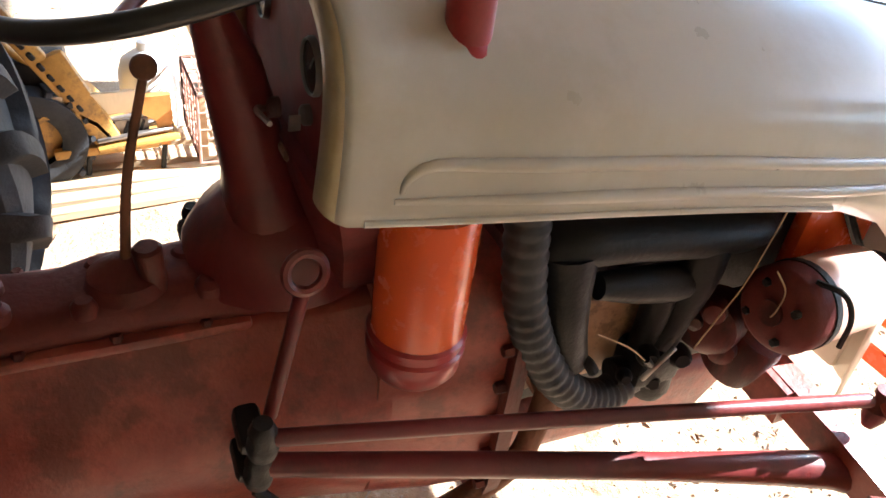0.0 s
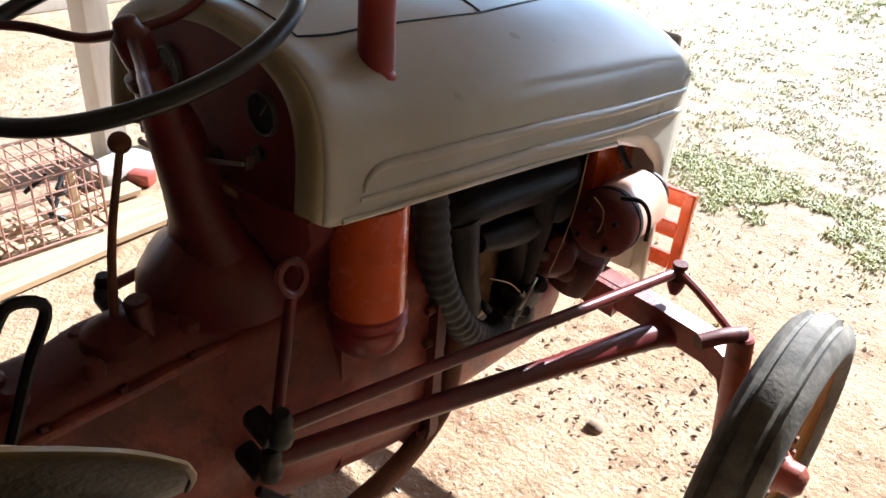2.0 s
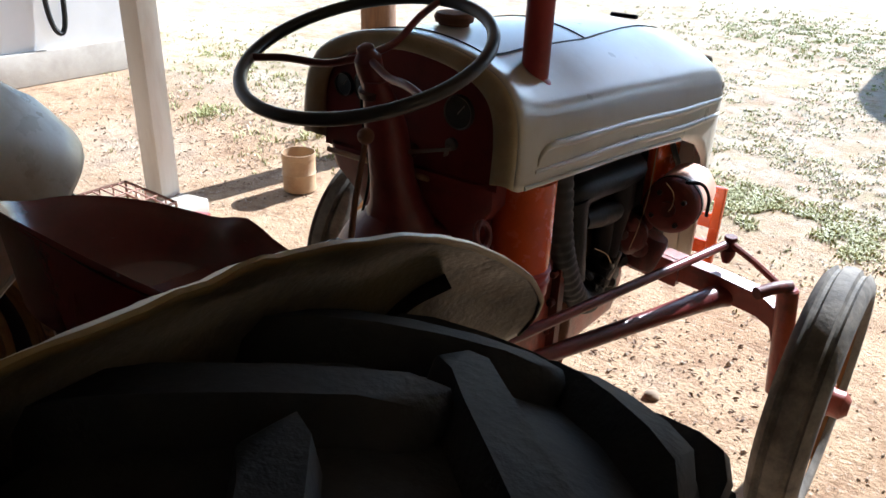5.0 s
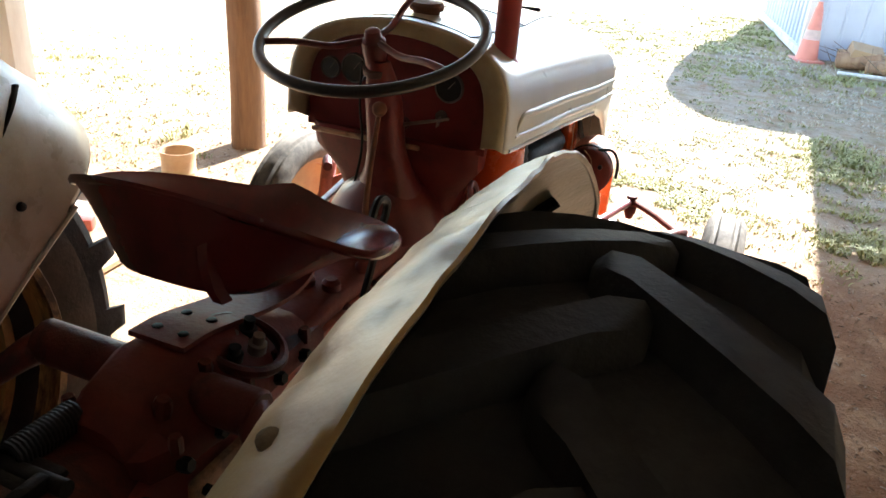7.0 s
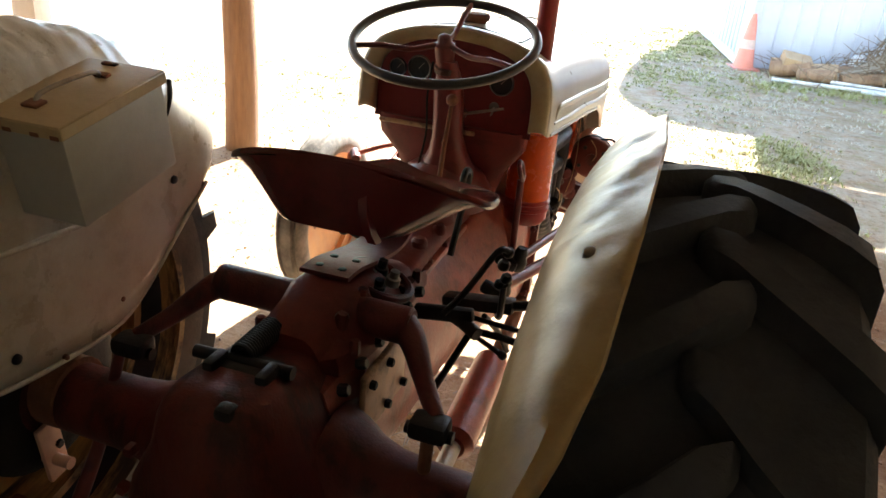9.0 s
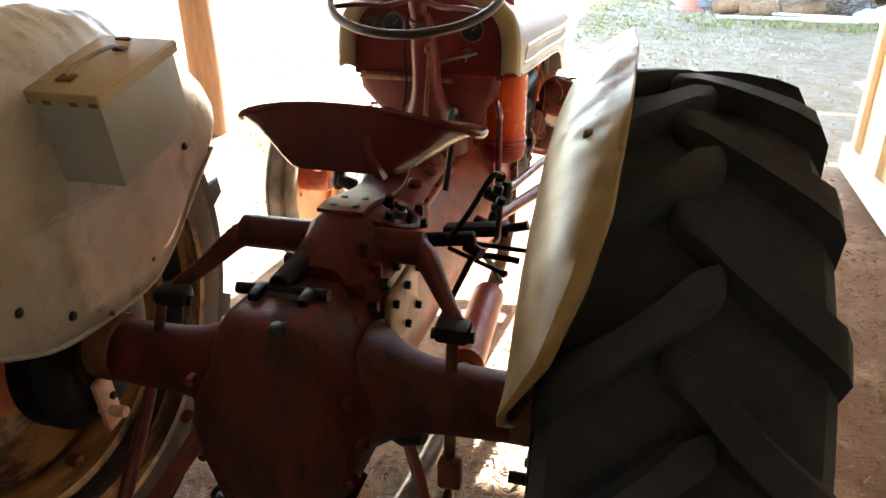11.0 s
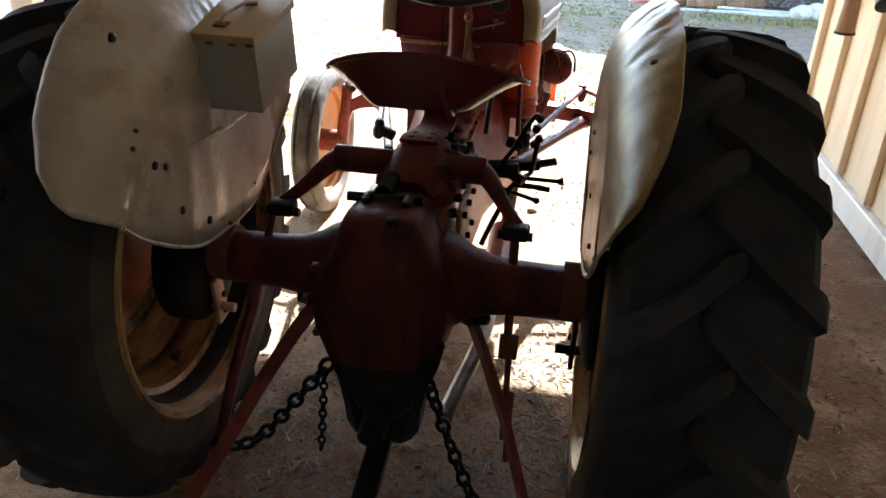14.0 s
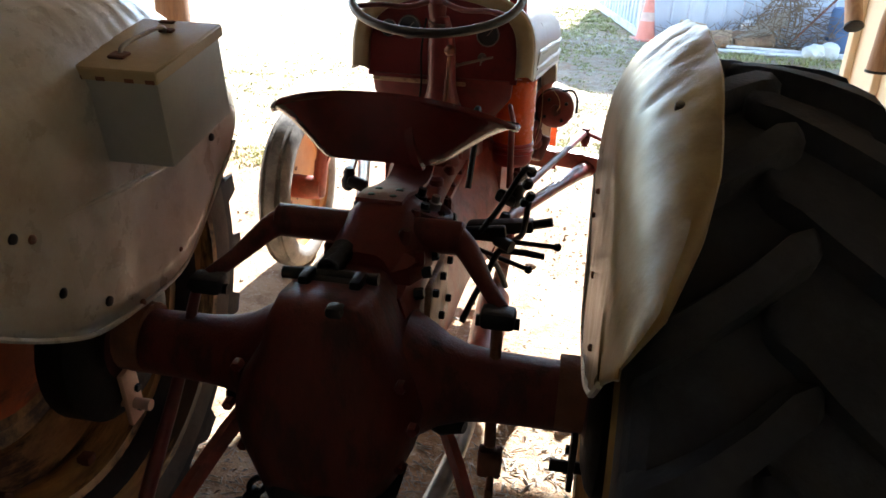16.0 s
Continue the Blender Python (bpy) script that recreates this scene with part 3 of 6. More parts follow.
def section(y, hw, z0, z1, r=0.05, n=5, xc=0.0):
    """A rounded box outline across the tractor at y."""
    pts = []
    for cx, cz, a0 in ((xc + hw - r, z1 - r, 0), (xc - hw + r, z1 - r, 90), (xc - hw + r, z0 + r, 180), (xc + hw - r, z0 + r, 270)):
        for k in range(n):
            a = radians(a0 + 90 * k / (n - 1))
            pts.append((cx + r * math.cos(a), y, cz + r * math.sin(a)))
    return pts


def build_drivetrain():
    # gearbox
    def case(y, top, ztop, wide, low):
        half = [(0.0, ztop), (top * 0.8, ztop), (top, ztop - 0.012), (top + 0.012, ztop - 0.045), (wide - 0.02, ztop - 0.10), (wide, ztop - 0.17), (wide, low + 0.09), (wide - 0.03, low + 0.02), (wide - 0.07, low), (0.0, low)]
        return [(x, y, z) for x, z in half] + [(-x, y, z) for x, z in half[-2:0:-1]]

    bm = loft(B(), [case(0.10, 0.10, 0.765, 0.130, 0.43), case(0.32, 0.10, 0.765, 0.132, 0.42), case(0.5, 0.085, 0.745, 0.138, 0.41), case(0.75, 0.080, 0.735, 0.145, 0.41), case(0.92, 0.085, 0.738, 0.158, 0.40), case(1.02, 0.11, 0.76, 0.172, 0.39), case(1.12, 0.14, 0.79, 0.188, 0.38)])
    gb = part("gearbox", bm, SUNRED, tractor, "faded red cast gearbox housing")
    part("gearbox_rim", box(B(), (0, 0.72, 0.737), (0.186, 0.46, 0.018), bevel=0.007), SUNRED, gb)
    bm = B()
    loft(bm, [section(0.50, 0.07, 0.735, 0.762, 0.009, xc=0.005), section(0.58, 0.07, 0.735, 0.778, 0.016, xc=0.01), section(0.66, 0.064, 0.735, 0.792, 0.026, xc=0.02), section(0.72, 0.060, 0.735, 0.790, 0.024, xc=0.022), section(0.78, 0.060, 0.735, 0.812, 0.032, xc=0.024), section(0.86, 0.064, 0.735, 0.806, 0.030, xc=0.02), section(0.97, 0.08, 0.735, 0.80, 0.03, xc=0.01)])
    cov = part("gearbox_cover", bm, DULLRED, gb, "dull dark red gearbox top cover")
    for x, y, r in ((0.06, 0.66, 0.018), (0.01, 0.65, 0.02), (0.075, 0.755, 0.016), (0.0, 0.775, 0.018), (0.07, 0.90, 0.018), (0.0, 0.88, 0.02)):
        part("boss", lathe(B(), [(r, 0), (r, 0.014), (r * 0.6, 0.022)], (x, y, 0.788), (0, 0, 1), 14), DULLRED, cov)
    for x in (-0.14, 0.14):
        for y in np.linspace(0.40, 0.94, 6):
            part("bolt", bolt(B(), (x * 0.59, y + 0.06, 0.745), (0, 0, 1), 0.008, 0.008), OILY, gb)
    part("breather", cyl(B(), (0.062, 0.838, 0.79), (0.066, 0.832, 0.868), 0.014, 0.018, round_=0.004), OILY, gb)
    part("lever_boot", lathe(B(), [(0.05, 0), (0.045, 0.02), (0.028, 0.032), (0.014, 0.042)], (0.045, 0.806, 0.800), (0, 0, 1), 20), DULLRED, gb)
    lev = part("gear_lever", tube(B(), [(0.045, 0.806, 0.82), (0.046, 0.822, 0.95), (0.048, 0.852, 1.075)], 0.0055, 10, 6, radii=[0.0068, 0.0058, 0.005]), RUST, tractor, "rusty gear lever")
    bm = B()
    bmesh.ops.create_uvsphere(bm, u_segments=18, v_segments=12, radius=0.0145)
    bmesh.ops.translate(bm, verts=bm.verts, vec=(0.048, 0.853, 1.083))
    part("lever_knob", bm, RUST, lev)
    # bell housing and flange
    bm = loft(B(), [section(1.10, 0.18, 0.39, 0.80, 0.07), section(1.2, 0.20, 0.37, 0.82, 0.09), section(1.285, 0.205, 0.36, 0.83, 0.09)])
    part("bell_housing", bm, SUNRED, tractor, "faded red bell housing")
    bm = loft(B(), [section(1.285, 0.225, 0.345, 0.85, 0.08), section(1.31, 0.225, 0.345, 0.85, 0.08)])
    fl = part("housing_flange", bm, OILY, tractor, "bolted housing flange")
    for z in np.linspace(0.42, 0.78, 6):
        for sx in (1, -1):
            part("bolt", bolt(B(), (sx * 0.212, 1.284, z), (0, -1, 0), 0.010, 0.012), OILY, fl)
    # engine block, sump, head
    bm = loft(B(), [section(1.31, 0.145, 0.50, 0.90, 0.02), section(1.86, 0.145, 0.50, 0.90, 0.02)])
    part("engine_block", bm, BLACK, tractor, "dark greasy engine block")
    bm = loft(B(), [section(1.31, 0.15, 0.36, 0.505, 0.04), section(1.80, 0.15, 0.33, 0.505, 0.05), section(1.86, 0.14, 0.38, 0.505, 0.05)])
    part("oil_pan", bm, SUNRED, tractor, "faded red oil pan")
    # red cover painted tan for the light bounced off the ground
    part("side_cover", box(B(), (0.15, 1.50, 0.635), (0.02, 0.34, 0.17), bevel=0.008), TANPAINT, tractor, "red engine side cover, its tan from bounced light put into colour")
    part("cylinder_head", box(B(), (0, 1.58, 0.94), (0.2, 0.52, 0.09), bevel=0.012), BLACK, tractor)
    part("radiator", box(B(), (0, 1.94, 0.76), (0.42, 0.06, 0.50), bevel=0.012), BLACK, tractor, "dark radiator core")
    part("radiator_shroud", box(B(), (0.205, 1.865, 0.79), (0.03, 0.17, 0.26), bevel=0.01), ORANGE, tractor, "orange painted shroud")
    part("fan_belt", tube(B(), [(0.228, 1.80, 0.93), (0.232, 1.86, 0.85), (0.236, 1.93, 0.77)], 0.008, 8), BLACK, tractor)
    # fan pulley side
    part("front_cover", box(B(), (0, 1.875, 0.62), (0.26, 0.03, 0.34), bevel=0.01), SUNRED, tractor)


def build_rear_end():
    bm = B()
    # banjo housing, domed to the rear
    rings = []
    for y, k, top, low in ((0.26, 0.72, 0.78, 0.41), (0.16, 0.92, 0.795, 0.385), (0.06, 1.0, 0.812, 0.37), (-0.03, 0.98, 0.822, 0.375), (-0.075, 0.88, 0.822, 0.40), (-0.10, 0.72, 0.80, 0.44), (-0.112, 0.5, 0.76, 0.49)):
        half = [(0.0, top), (0.055, top - 0.001), (0.078, top - 0.012), (0.096, top - 0.045), (0.112, 0.72), (0.132, 0.685), (0.156, 0.645), (0.172, 0.595), (0.162, 0.53), (0.132, 0.46), (0.085, low + 0.02), (0.0, low)]
        half = [(x * k, max(low, z)) for x, z in half]
        rings.append([(x, y, z) for x, z in half] + [(-x, y, z) for x, z in half[-2:0:-1]])
    loft(bm, rings)
    ctr = part("centre_housing", bm, OILY, tractor, "oily dark red rear axle centre housing", sharp=80)
    for a in np.linspace(0, 2 * math.pi, 12, endpoint=False):
        part("bolt", bolt(B(), (0.165 * math.cos(a), -0.06, 0.60 + 0.165 * math.sin(a)), (0, -1, 0), 0.011, 0.014), OILY, ctr)
    bm = box(B(), (-0.002, 0.045, 0.806), (0.105, 0.06, 0.026), bevel=0.009)
    for x in (-0.045, 0.045):
        box(bm, (x, 0.02, 0.79), (0.020, 0.05, 0.085), (0, 0, 0), bevel=0.006)
    box(bm, (0.035, -0.075, 0.77), (0.03, 0.03, 0.11), bevel=0.008)
    part("top_bracket", bm, BLACK, ctr, "black top link bracket")
    part("top_pin", cyl(B(), (-0.098, 0.045, 0.812), (0.075, 0.045, 0.818), 0.011), BLACK, ctr)
    spring = []
    for i in range(160):
        a = i * 0.62
        spring.append((-0.018 + 0.018 * math.cos(a), 0.05 + 0.0006 * i, 0.822 + 0.018 * math.sin(a)))
    part("rocker_spring", tube(B(), spring, 0.0045, 7, smooth=False), BLACK, ctr, "black coil spring")
    for sx in (1, -1):
        bm = lathe(B(), [(0.125, 0.12), (0.108, 0.155), (0.086, 0.19), (0.073, 0.23), (0.067, 0.28), (0.065, 0.38), (0.065, 0.45), (0.085, 0.455), (0.085, 0.49)], (0, AXY, AXZ - 0.008), (sx, 0, 0), 28)
        part("axle_trumpet", bm, OILY, tractor, "dark red axle housing")
    # hydraulic lift cover
    def lid(y, top, ztop, wide):
        half = [(0.0, ztop), (top * 0.7, ztop - 0.002), (top, ztop - 0.012), (top + 0.014, ztop - 0.034), (wide - 0.006, 0.805), (wide, 0.790), (wide, 0.770), (0.0, 0.768)]
        return [(x + 0.012, y, z) for x, z in half] + [(-x * 0.62 + 0.012, y, z) for x, z in half[-2:0:-1]]

    bm = loft(B(), [lid(0.13, 0.050, 0.826, 0.10), lid(0.17, 0.066, 0.852, 0.116), lid(0.24, 0.076, 0.874, 0.122), lid(0.33, 0.074, 0.872, 0.120), lid(0.42, 0.070, 0.848, 0.118), lid(0.52, 0.075, 0.812, 0.116)])
    cover = part("lift_cover", bm, DULLRED, tractor, "oily hydraulic lift cover")
    for x in (-0.055, 0.122):
        for y in np.linspace(0.17, 0.47, 5):
            part("bolt", bolt(B(), (x, y, 0.798), (0, 0, 1), 0.010, 0.02), OILY, cover)
    # round opening with fittings on the cover, and its rim
    rimb = ring(B(), (0.085, 0.36, 0.842), (0.35, 0.12, 1), 0.062, 0.009, 36, 8)
    part("cover_rim", rimb, OILY, cover)
    for k, (x, y, h) in enumerate(((0.05, 0.34, 0.03), (0.075, 0.385, 0.035), (0.11, 0.36, 0.03), (0.095, 0.325, 0.024), (0.065, 0.36, 0.02))):
        part("fitting", lathe(B(), [(0.014, 0), (0.014, h * 0.5), (0.009, h * 0.55), (0.009, h)], (x, y, 0.838), (0.2, 0, 1), 10), BLACK if k % 2 else STEEL, cover)
    for y, z in ((0.10, 0.72), (0.17, 0.73), (0.24, 0.735), (0.31, 0.735), (0.38, 0.735), (0.45, 0.735)):
        part("side_bolt", bolt(B(), (0.128, y, z + 0.05), (1, 0, 0.25), 0.011, 0.014), BLACK, cover)
    for x, y, z, r, h in ((-0.022, 0.30, 0.862, 0.014, 0.016), (-0.028, 0.40, 0.838, 0.013, 0.016), (0.086, 0.19, 0.838, 0.013, 0.018), (0.088, 0.27, 0.845, 0.012, 0.022)):
        part("cover_plug", lathe(B(), [(r, -0.01), (r, h * 0.6), (r * 0.7, h)], (x, y, z), (x * 2, 0, 1), 8), OILY, cover)
    plate = part("side_plate", box(B(), (0.139, 0.27, 0.685), (0.014, 0.20, 0.13), bevel=0.005), TANPAINT, cover, "tan side plate with dark bolts")
    for y in (0.19, 0.27, 0.35):
        for z in (0.64, 0.73):
            part("plate_bolt", bolt(B(), (0.145, y, z), (1, 0, 0), 0.0085, 0.010), OILBLACK, plate)
    part("lift_shaft", cyl(B(), (-0.19, 0.255, 0.822), (0.19, 0.255, 0.822), 0.034, round_=0.004), OILY, tractor, "lift cross shaft")
    for sx in (1, -1):
        bm = tube(B(), [(sx * 0.17, 0.255, 0.822), (sx * 0.20, 0.235, 0.81), (sx * 0.245, 0.18, 0.77), (sx * 0.285, 0.13, 0.742)], 0.03, 12, 6, radii=[0.031, 0.024, 0.017, 0.015])
        part("lift_arm", bm, OILY, tractor, "dark red lift arm")
        bm = box(B(), (sx * 0.28, 0.115, 0.735), (0.065, 0.05, 0.035), bevel=0.01)
        cyl(bm, (sx * 0.28 - 0.04, 0.115, 0.725), (sx * 0.28 + 0.04, 0.115, 0.725), 0.011)
        part("arm_clevis", bm, BLACK, tractor, "black clevis with a pin")
        bm = B()
        if sx > 0:
            cyl(bm, (sx * 0.28, 0.11, 0.73), (sx * 0.287, 0.06, 0.46), 0.011)
            cyl(bm, (sx * 0.283, 0.09, 0.63), (sx * 0.285, 0.08, 0.57), 0.018, 0.018, 12, 0.004)
            box(bm, (sx * 0.29, 0.055, 0.46), (0.045, 0.03, 0.06), bevel=0.006)
            box(bm, (sx * 0.296, 0.02, 0.33), (0.014, 0.035, 0.26), (10, 0, 0), bevel=0.004)
            box(bm, (sx * 0.310, -0.01, 0.27), (0.014, 0.035, 0.22), (10, 0, 0), bevel=0.004)
        else:
            tube(bm, [(-0.300, 0.11, 0.73), (-0.318, 0.10, 0.655), (-0.347, 0.08, 0.52), (-0.388, 0.0, 0.32), (-0.405, -0.08, 0.17)], 0.012, 10, 6, radii=[0.010, 0.011, 0.013, 0.016, 0.014])
            cyl(bm, (-0.330, 0.09, 0.60), (-0.343, 0.083, 0.54), 0.018, 0.018, 12, 0.004)
        part("lift_rod", bm, RUST if sx > 0 else RED, tractor)
        bm = B()
        loft(bm, [[(sx * (x + u), y, z + w) for u, w in ((-0.008, -0.022), (0.008, -0.022), (0.008, 0.022), (-0.008, 0.022))] for x, y, z in ((0.19, 0.10, 0.50), (0.235, 0.04, 0.44), (0.30, -0.05, 0.33), (0.36, -0.16, 0.21), (0.40, -0.26, 0.14))])
        part("lower_link", bm, SUNRED, tractor, "faded red flat lower hitch link")
        bm = lathe(B(), [(0.028, -0.02), (0.03, 0), (0.02, 0.02), (0.012, 0.04)], (sx * 0.20, 0.08, 0.52), (sx, -0.4, 0), 14)
        part("link_pin", bm, BLACK, tractor, "greasy black link pin")
    # check chains
    def chain(pts, r, n):
        path = smooth_path(pts, 10)
        L = [0.0]
        for a, b in zip(path, path[1:]):
            L.append(L[-1] + (b - a).length)
        ch = None
        for i in range(n):
            s0, s1 = L[-1] * i / n, L[-1] * (i + 1) / n
            at = [Vector([float(np.interp(s, L, [p[k] for p in path])) for k in range(3)]) for s in (s0, s1)]
            d = at[1] - at[0]
            u, v, w = basis(d)
            side = u if i % 2 else v
            h, wd = d.length * 0.62, r * 2.3
            mid = (at[0] + at[1]) / 2
            loop = [mid + w * h * math.cos(a) * (1 if abs(math.cos(a)) > 0.5 else 1) + side * wd * math.sin(a) for a in np.linspace(0, 2 * math.pi, 15)]
            lb = tube(B(), loop, r, 6, smooth=False)
            if ch is None:
                ch = part("check_chain", lb, BLACK, tractor, "black steel check chain")
            else:
                part("chain_link", lb, BLACK, ch)

    chain([(-0.115, -0.06, 0.435), (-0.195, -0.075, 0.325), (-0.285, -0.08, 0.205), (-0.35, -0.10, 0.168), (-0.40, -0.12, 0.185)], 0.006, 13)
    chain([(-0.131, -0.06, 0.41), (-0.135, -0.07, 0.30), (-0.14, -0.08, 0.18)], 0.0035, 12)
    chain([(0.115, -0.06, 0.42), (0.15, -0.08, 0.34), (0.19, -0.10, 0.25), (0.27, -0.18, 0.14)], 0.006, 13)
    # brake backing plate arms and stay plates
    for sx in (1, -1):
        bm = box(B(), (sx * 0.44, 0.06, 0.49), (0.012, 0.05, 0.13), (8, 0, 0), bevel=0.004)
        cyl(bm, (sx * 0.40, 0.06, 0.47), (sx * 0.47, 0.06, 0.47), 0.012)
        stay = part("stay_plate", bm, SALMON if sx < 0 else BLACK, tractor, "faded pink fender stay plate" if sx < 0 else "black iron stay plate")
        for z in (0.455, 0.50):
            part("stay_bolt", bolt(B(), (sx * 0.434, 0.07, z), (-sx, 0, 0), 0.009, 0.006), BLACK, stay)
    # hydraulic control lever and quadrant
    bm = box(B(), (0.20, 0.42, 0.77), (0.12, 0.022, 0.03), (0, -8, 0), bevel=0.006)
    cyl(bm, (0.24, 0.42, 0.76), (0.275, 0.40, 0.752), 0.014)
    part("lever_bracket", bm, BLACK, tractor, "oily black lever bracket")
    part("lift_lever", tube(B(), [(0.205, 0.40, 0.78), (0.24, 0.42, 0.83), (0.285, 0.445, 0.91), (0.302, 0.47, 0.905)], 0.0065, 8, 5), BLACK, tractor, "thin hydraulic control lever")
    bm = B()
    for x, z, r in ((0.30, 0.90, 0.011), (0.294, 0.872, 0.012), (0.302, 0.845, 0.011), (0.290, 0.83, 0.010)):
        lathe(bm, [(r * 0.5, -r), (r, -r * 0.4), (r, r * 0.5), (r * 0.6, r)], (x, 0.475, z), (0.3, -0.3, 1), 12)
    part("lever_linkage", bm, BLACK, tractor, "lumpy greasy lever linkage")
    part("link_rod", tube(B(), [(0.30, 0.475, 0.83), (0.29, 0.52, 0.74), (0.27, 0.60, 0.69)], 0.007, 8), BLACK, tractor)
    part("quadrant_lever", tube(B(), [(0.145, 0.62, 0.80), (0.15, 0.66, 0.90), (0.152, 0.69, 0.965), (0.152, 0.655, 0.985), (0.152, 0.63, 0.955)], 0.0075, 8, 5), BLACK, tractor, "bent black quadrant lever")
    # foot pegs and pedal rods by the gearbox
    for pts in ([(0.17, 0.45, 0.53), (0.187, 0.46, 0.575), (0.236, 0.50, 0.69), (0.245, 0.50, 0.70), (0.30, 0.50, 0.70), (0.345, 0.50, 0.695)],):
        part("pedal_rod", tube(B(), pts, 0.008, 10, smooth=False), BLACK, tractor, "bent black pedal rod")
    for a, b in (((0.16, 0.56, 0.70), (0.372, 0.50, 0.722)), ((0.16, 0.60, 0.66), (0.311, 0.50, 0.659))):
        bm = cyl(B(), a, b, 0.006, seg=10)
        lathe(bm, [(0.009, -0.006), (0.010, 0.004), (0.006, 0.008)], b, Vector(b) - Vector(a), 10)
        part("foot_peg", bm, BLACK, tractor, "black foot peg")
    bm = box(B(), (0.235, 0.56, 0.735), (0.16, 0.04, 0.03), (0, -10, -6), bevel=0.008)
    cyl(bm, (0.28, 0.555, 0.74), (0.355, 0.55, 0.762), 0.011, seg=10)
    part("pedal_arm", bm, BLACK, tractor, "oily pedal arm with a peg")
    # pto and drawbar support
    bm = lathe(B(), [(0.085, 0), (0.085, 0.05), (0.07, 0.09), (0.05, 0.11), (0.03, 0.115), (0.03, 0.2)], (0.02, -0.02, 0.40), (0, -1, -0.25), 22)
    part("pto_housing", bm, BLACK, tractor, "black grease-covered power take-off housing")
    bm = loft(B(), [[(0.012 + hw * x, -0.03 + hl * y, z) for x, y in ((-1, -0.6), (-0.7, -1), (0.7, -1), (1, -0.6), (1, 0.6), (0.7, 1), (-0.7, 1), (-1, 0.6))] for z, hw, hl in ((0.46, 0.13, 0.07), (0.40, 0.105, 0.08), (0.33, 0.092, 0.075), (0.27, 0.088, 0.06), (0.235, 0.07, 0.05))])
    part("drawbar_hanger", bm, BLACK, tractor, "black drawbar hanger")
    part("drawbar", box(B(), (0.01, -0.22, 0.20), (0.055, 0.5, 0.03), (12, 0, 0), bevel=0.006), BLACK, tractor)


FY, FZ, FR = 0.10, 0.585, 0.696


def build_fender(sx):
    """Clamshell fender: upright inner plate, rounded over into a flange above the tyre."""
    a0, a1 = (34.5, 143.5) if sx > 0 else (36.5, 147.5)
    px = 0.438 if sx > 0 else 0.405
    rings = []
    for a in np.linspace(a0, a1, 120):
        lip = float(np.interp(a, [a0, 37, 40, 46, 55, 70, 85, 96, 112, 124, a1 - 12.5, a1 - 5.5, a1 - 1.5, a1], [0.485, 0.507, 0.522, 0.530, 0.532, 0.535, 0.543, 0.548, 0.545, 0.537, 0.520, 0.490, 0.455, 0.425]))
        flat = min(1.0, max(0.0, (138 - a) / 22))
        drop = float(np.interp(a, [a0, 37, 40, 46, 130, a1 - 5.5, a1 - 1.5, a1], [0.035, 0.018, 0.006, 0, 0, 0.006, 0.018, 0.035]))
        k = max(0.012, lip - px) / 0.145
        swell = float(np.interp(a, [34, 45, 57, 66, 80, 90, 105, 125], [0.010, 0.002, -0.006, -0.012, -0.020, -0.022, -0.013, 0.0]))
        row = []
        for x, r, r2 in ((-0.001, -0.16, -0.16), (0.0, -0.13, -0.135), (0.009, -0.10, -0.105), (0.024, -0.068, -0.076), (0.044, -0.04, -0.050), (0.067, -0.018, -0.030), (0.092, -0.004, -0.014), (0.112, 0.0, -0.004), (0.129, -0.006, 0.003), (0.141, -0.017, 0.007), (0.145, -0.026, 0.005), (0.142, -0.032, -0.001)):
            r += (r2 - r) * flat
            rough = 0.35 if sx > 0 and a < 80 else 1.0
            dent = 0.006 * rough * noise.noise(Vector((x * 24 + sx * 9, a * 0.11, 2.0))) + 0.004 * rough * noise.noise(Vector((x * 45, a * 0.33, 5.0 + sx)))
            if sx < 0 and 62 < a < 100 and 0.02 < x < 0.12:
                dent -= 0.011 * max(0.0, noise.noise(Vector((x * 55, a * 0.42, 8.0)))) * min(1.0, (100 - a) / 8) * min(1.0, (a - 62) / 8)
            if sx > 0 and 84 < a < 126 and 0.03 < x < 0.12:
                dent -= 0.009 * max(0.0, noise.noise(Vector((x * 22 + a * 0.12, a * 0.45, 3.0)))) * min(1.0, (126 - a) / 8)
            rr = FR + r + dent - drop + swell
            row.append(Vector((sx * (px + k * x), FY + rr * math.cos(radians(a)), FZ + rr * math.sin(radians(a)))))
        rings.append(row)
    # the plate: from the flange down to a curved lower edge
    low = [(0.531, 0.893), (0.42, 0.81), (0.30, 0.72), (0.20, 0.685), (-0.02, 0.695), (-0.14, 0.735), (-0.28, 0.815), (-0.347, 0.870)]
    if sx > 0:
        low = low[:4] + [(-0.05, 0.736), (-0.20, 0.806), (-0.265, 0.850), (-0.331, 0.904)]
    run = [0.0]
    for p, q in zip(low, low[1:]):
        run.append(run[-1] + math.hypot(q[0] - p[0], q[1] - p[1]))
    full = []
    for i, row in enumerate(rings):
        s = run[-1] * i / (len(rings) - 1)
        y1, z1 = float(np.interp(s, run, [p[0] for p in low])), float(np.interp(s, run, [p[1] for p in low]))
        inner = []
        for f in (1.0, 0.9, 0.8, 0.7, 0.6, 0.5, 0.4, 0.3, 0.2, 0.1):
            y, z = row[0].y + (y1 - row[0].y) * f, row[0].z + (z1 - row[0].z) * f
            inner.append(Vector((row[0].x + sx * (0.005 * noise.noise(Vector((y * 5, z * 5, sx))) + 0.0025 * noise.noise(Vector((y * 17, z * 17, sx + 3)))), y, z)))
        full.append(inner + row)
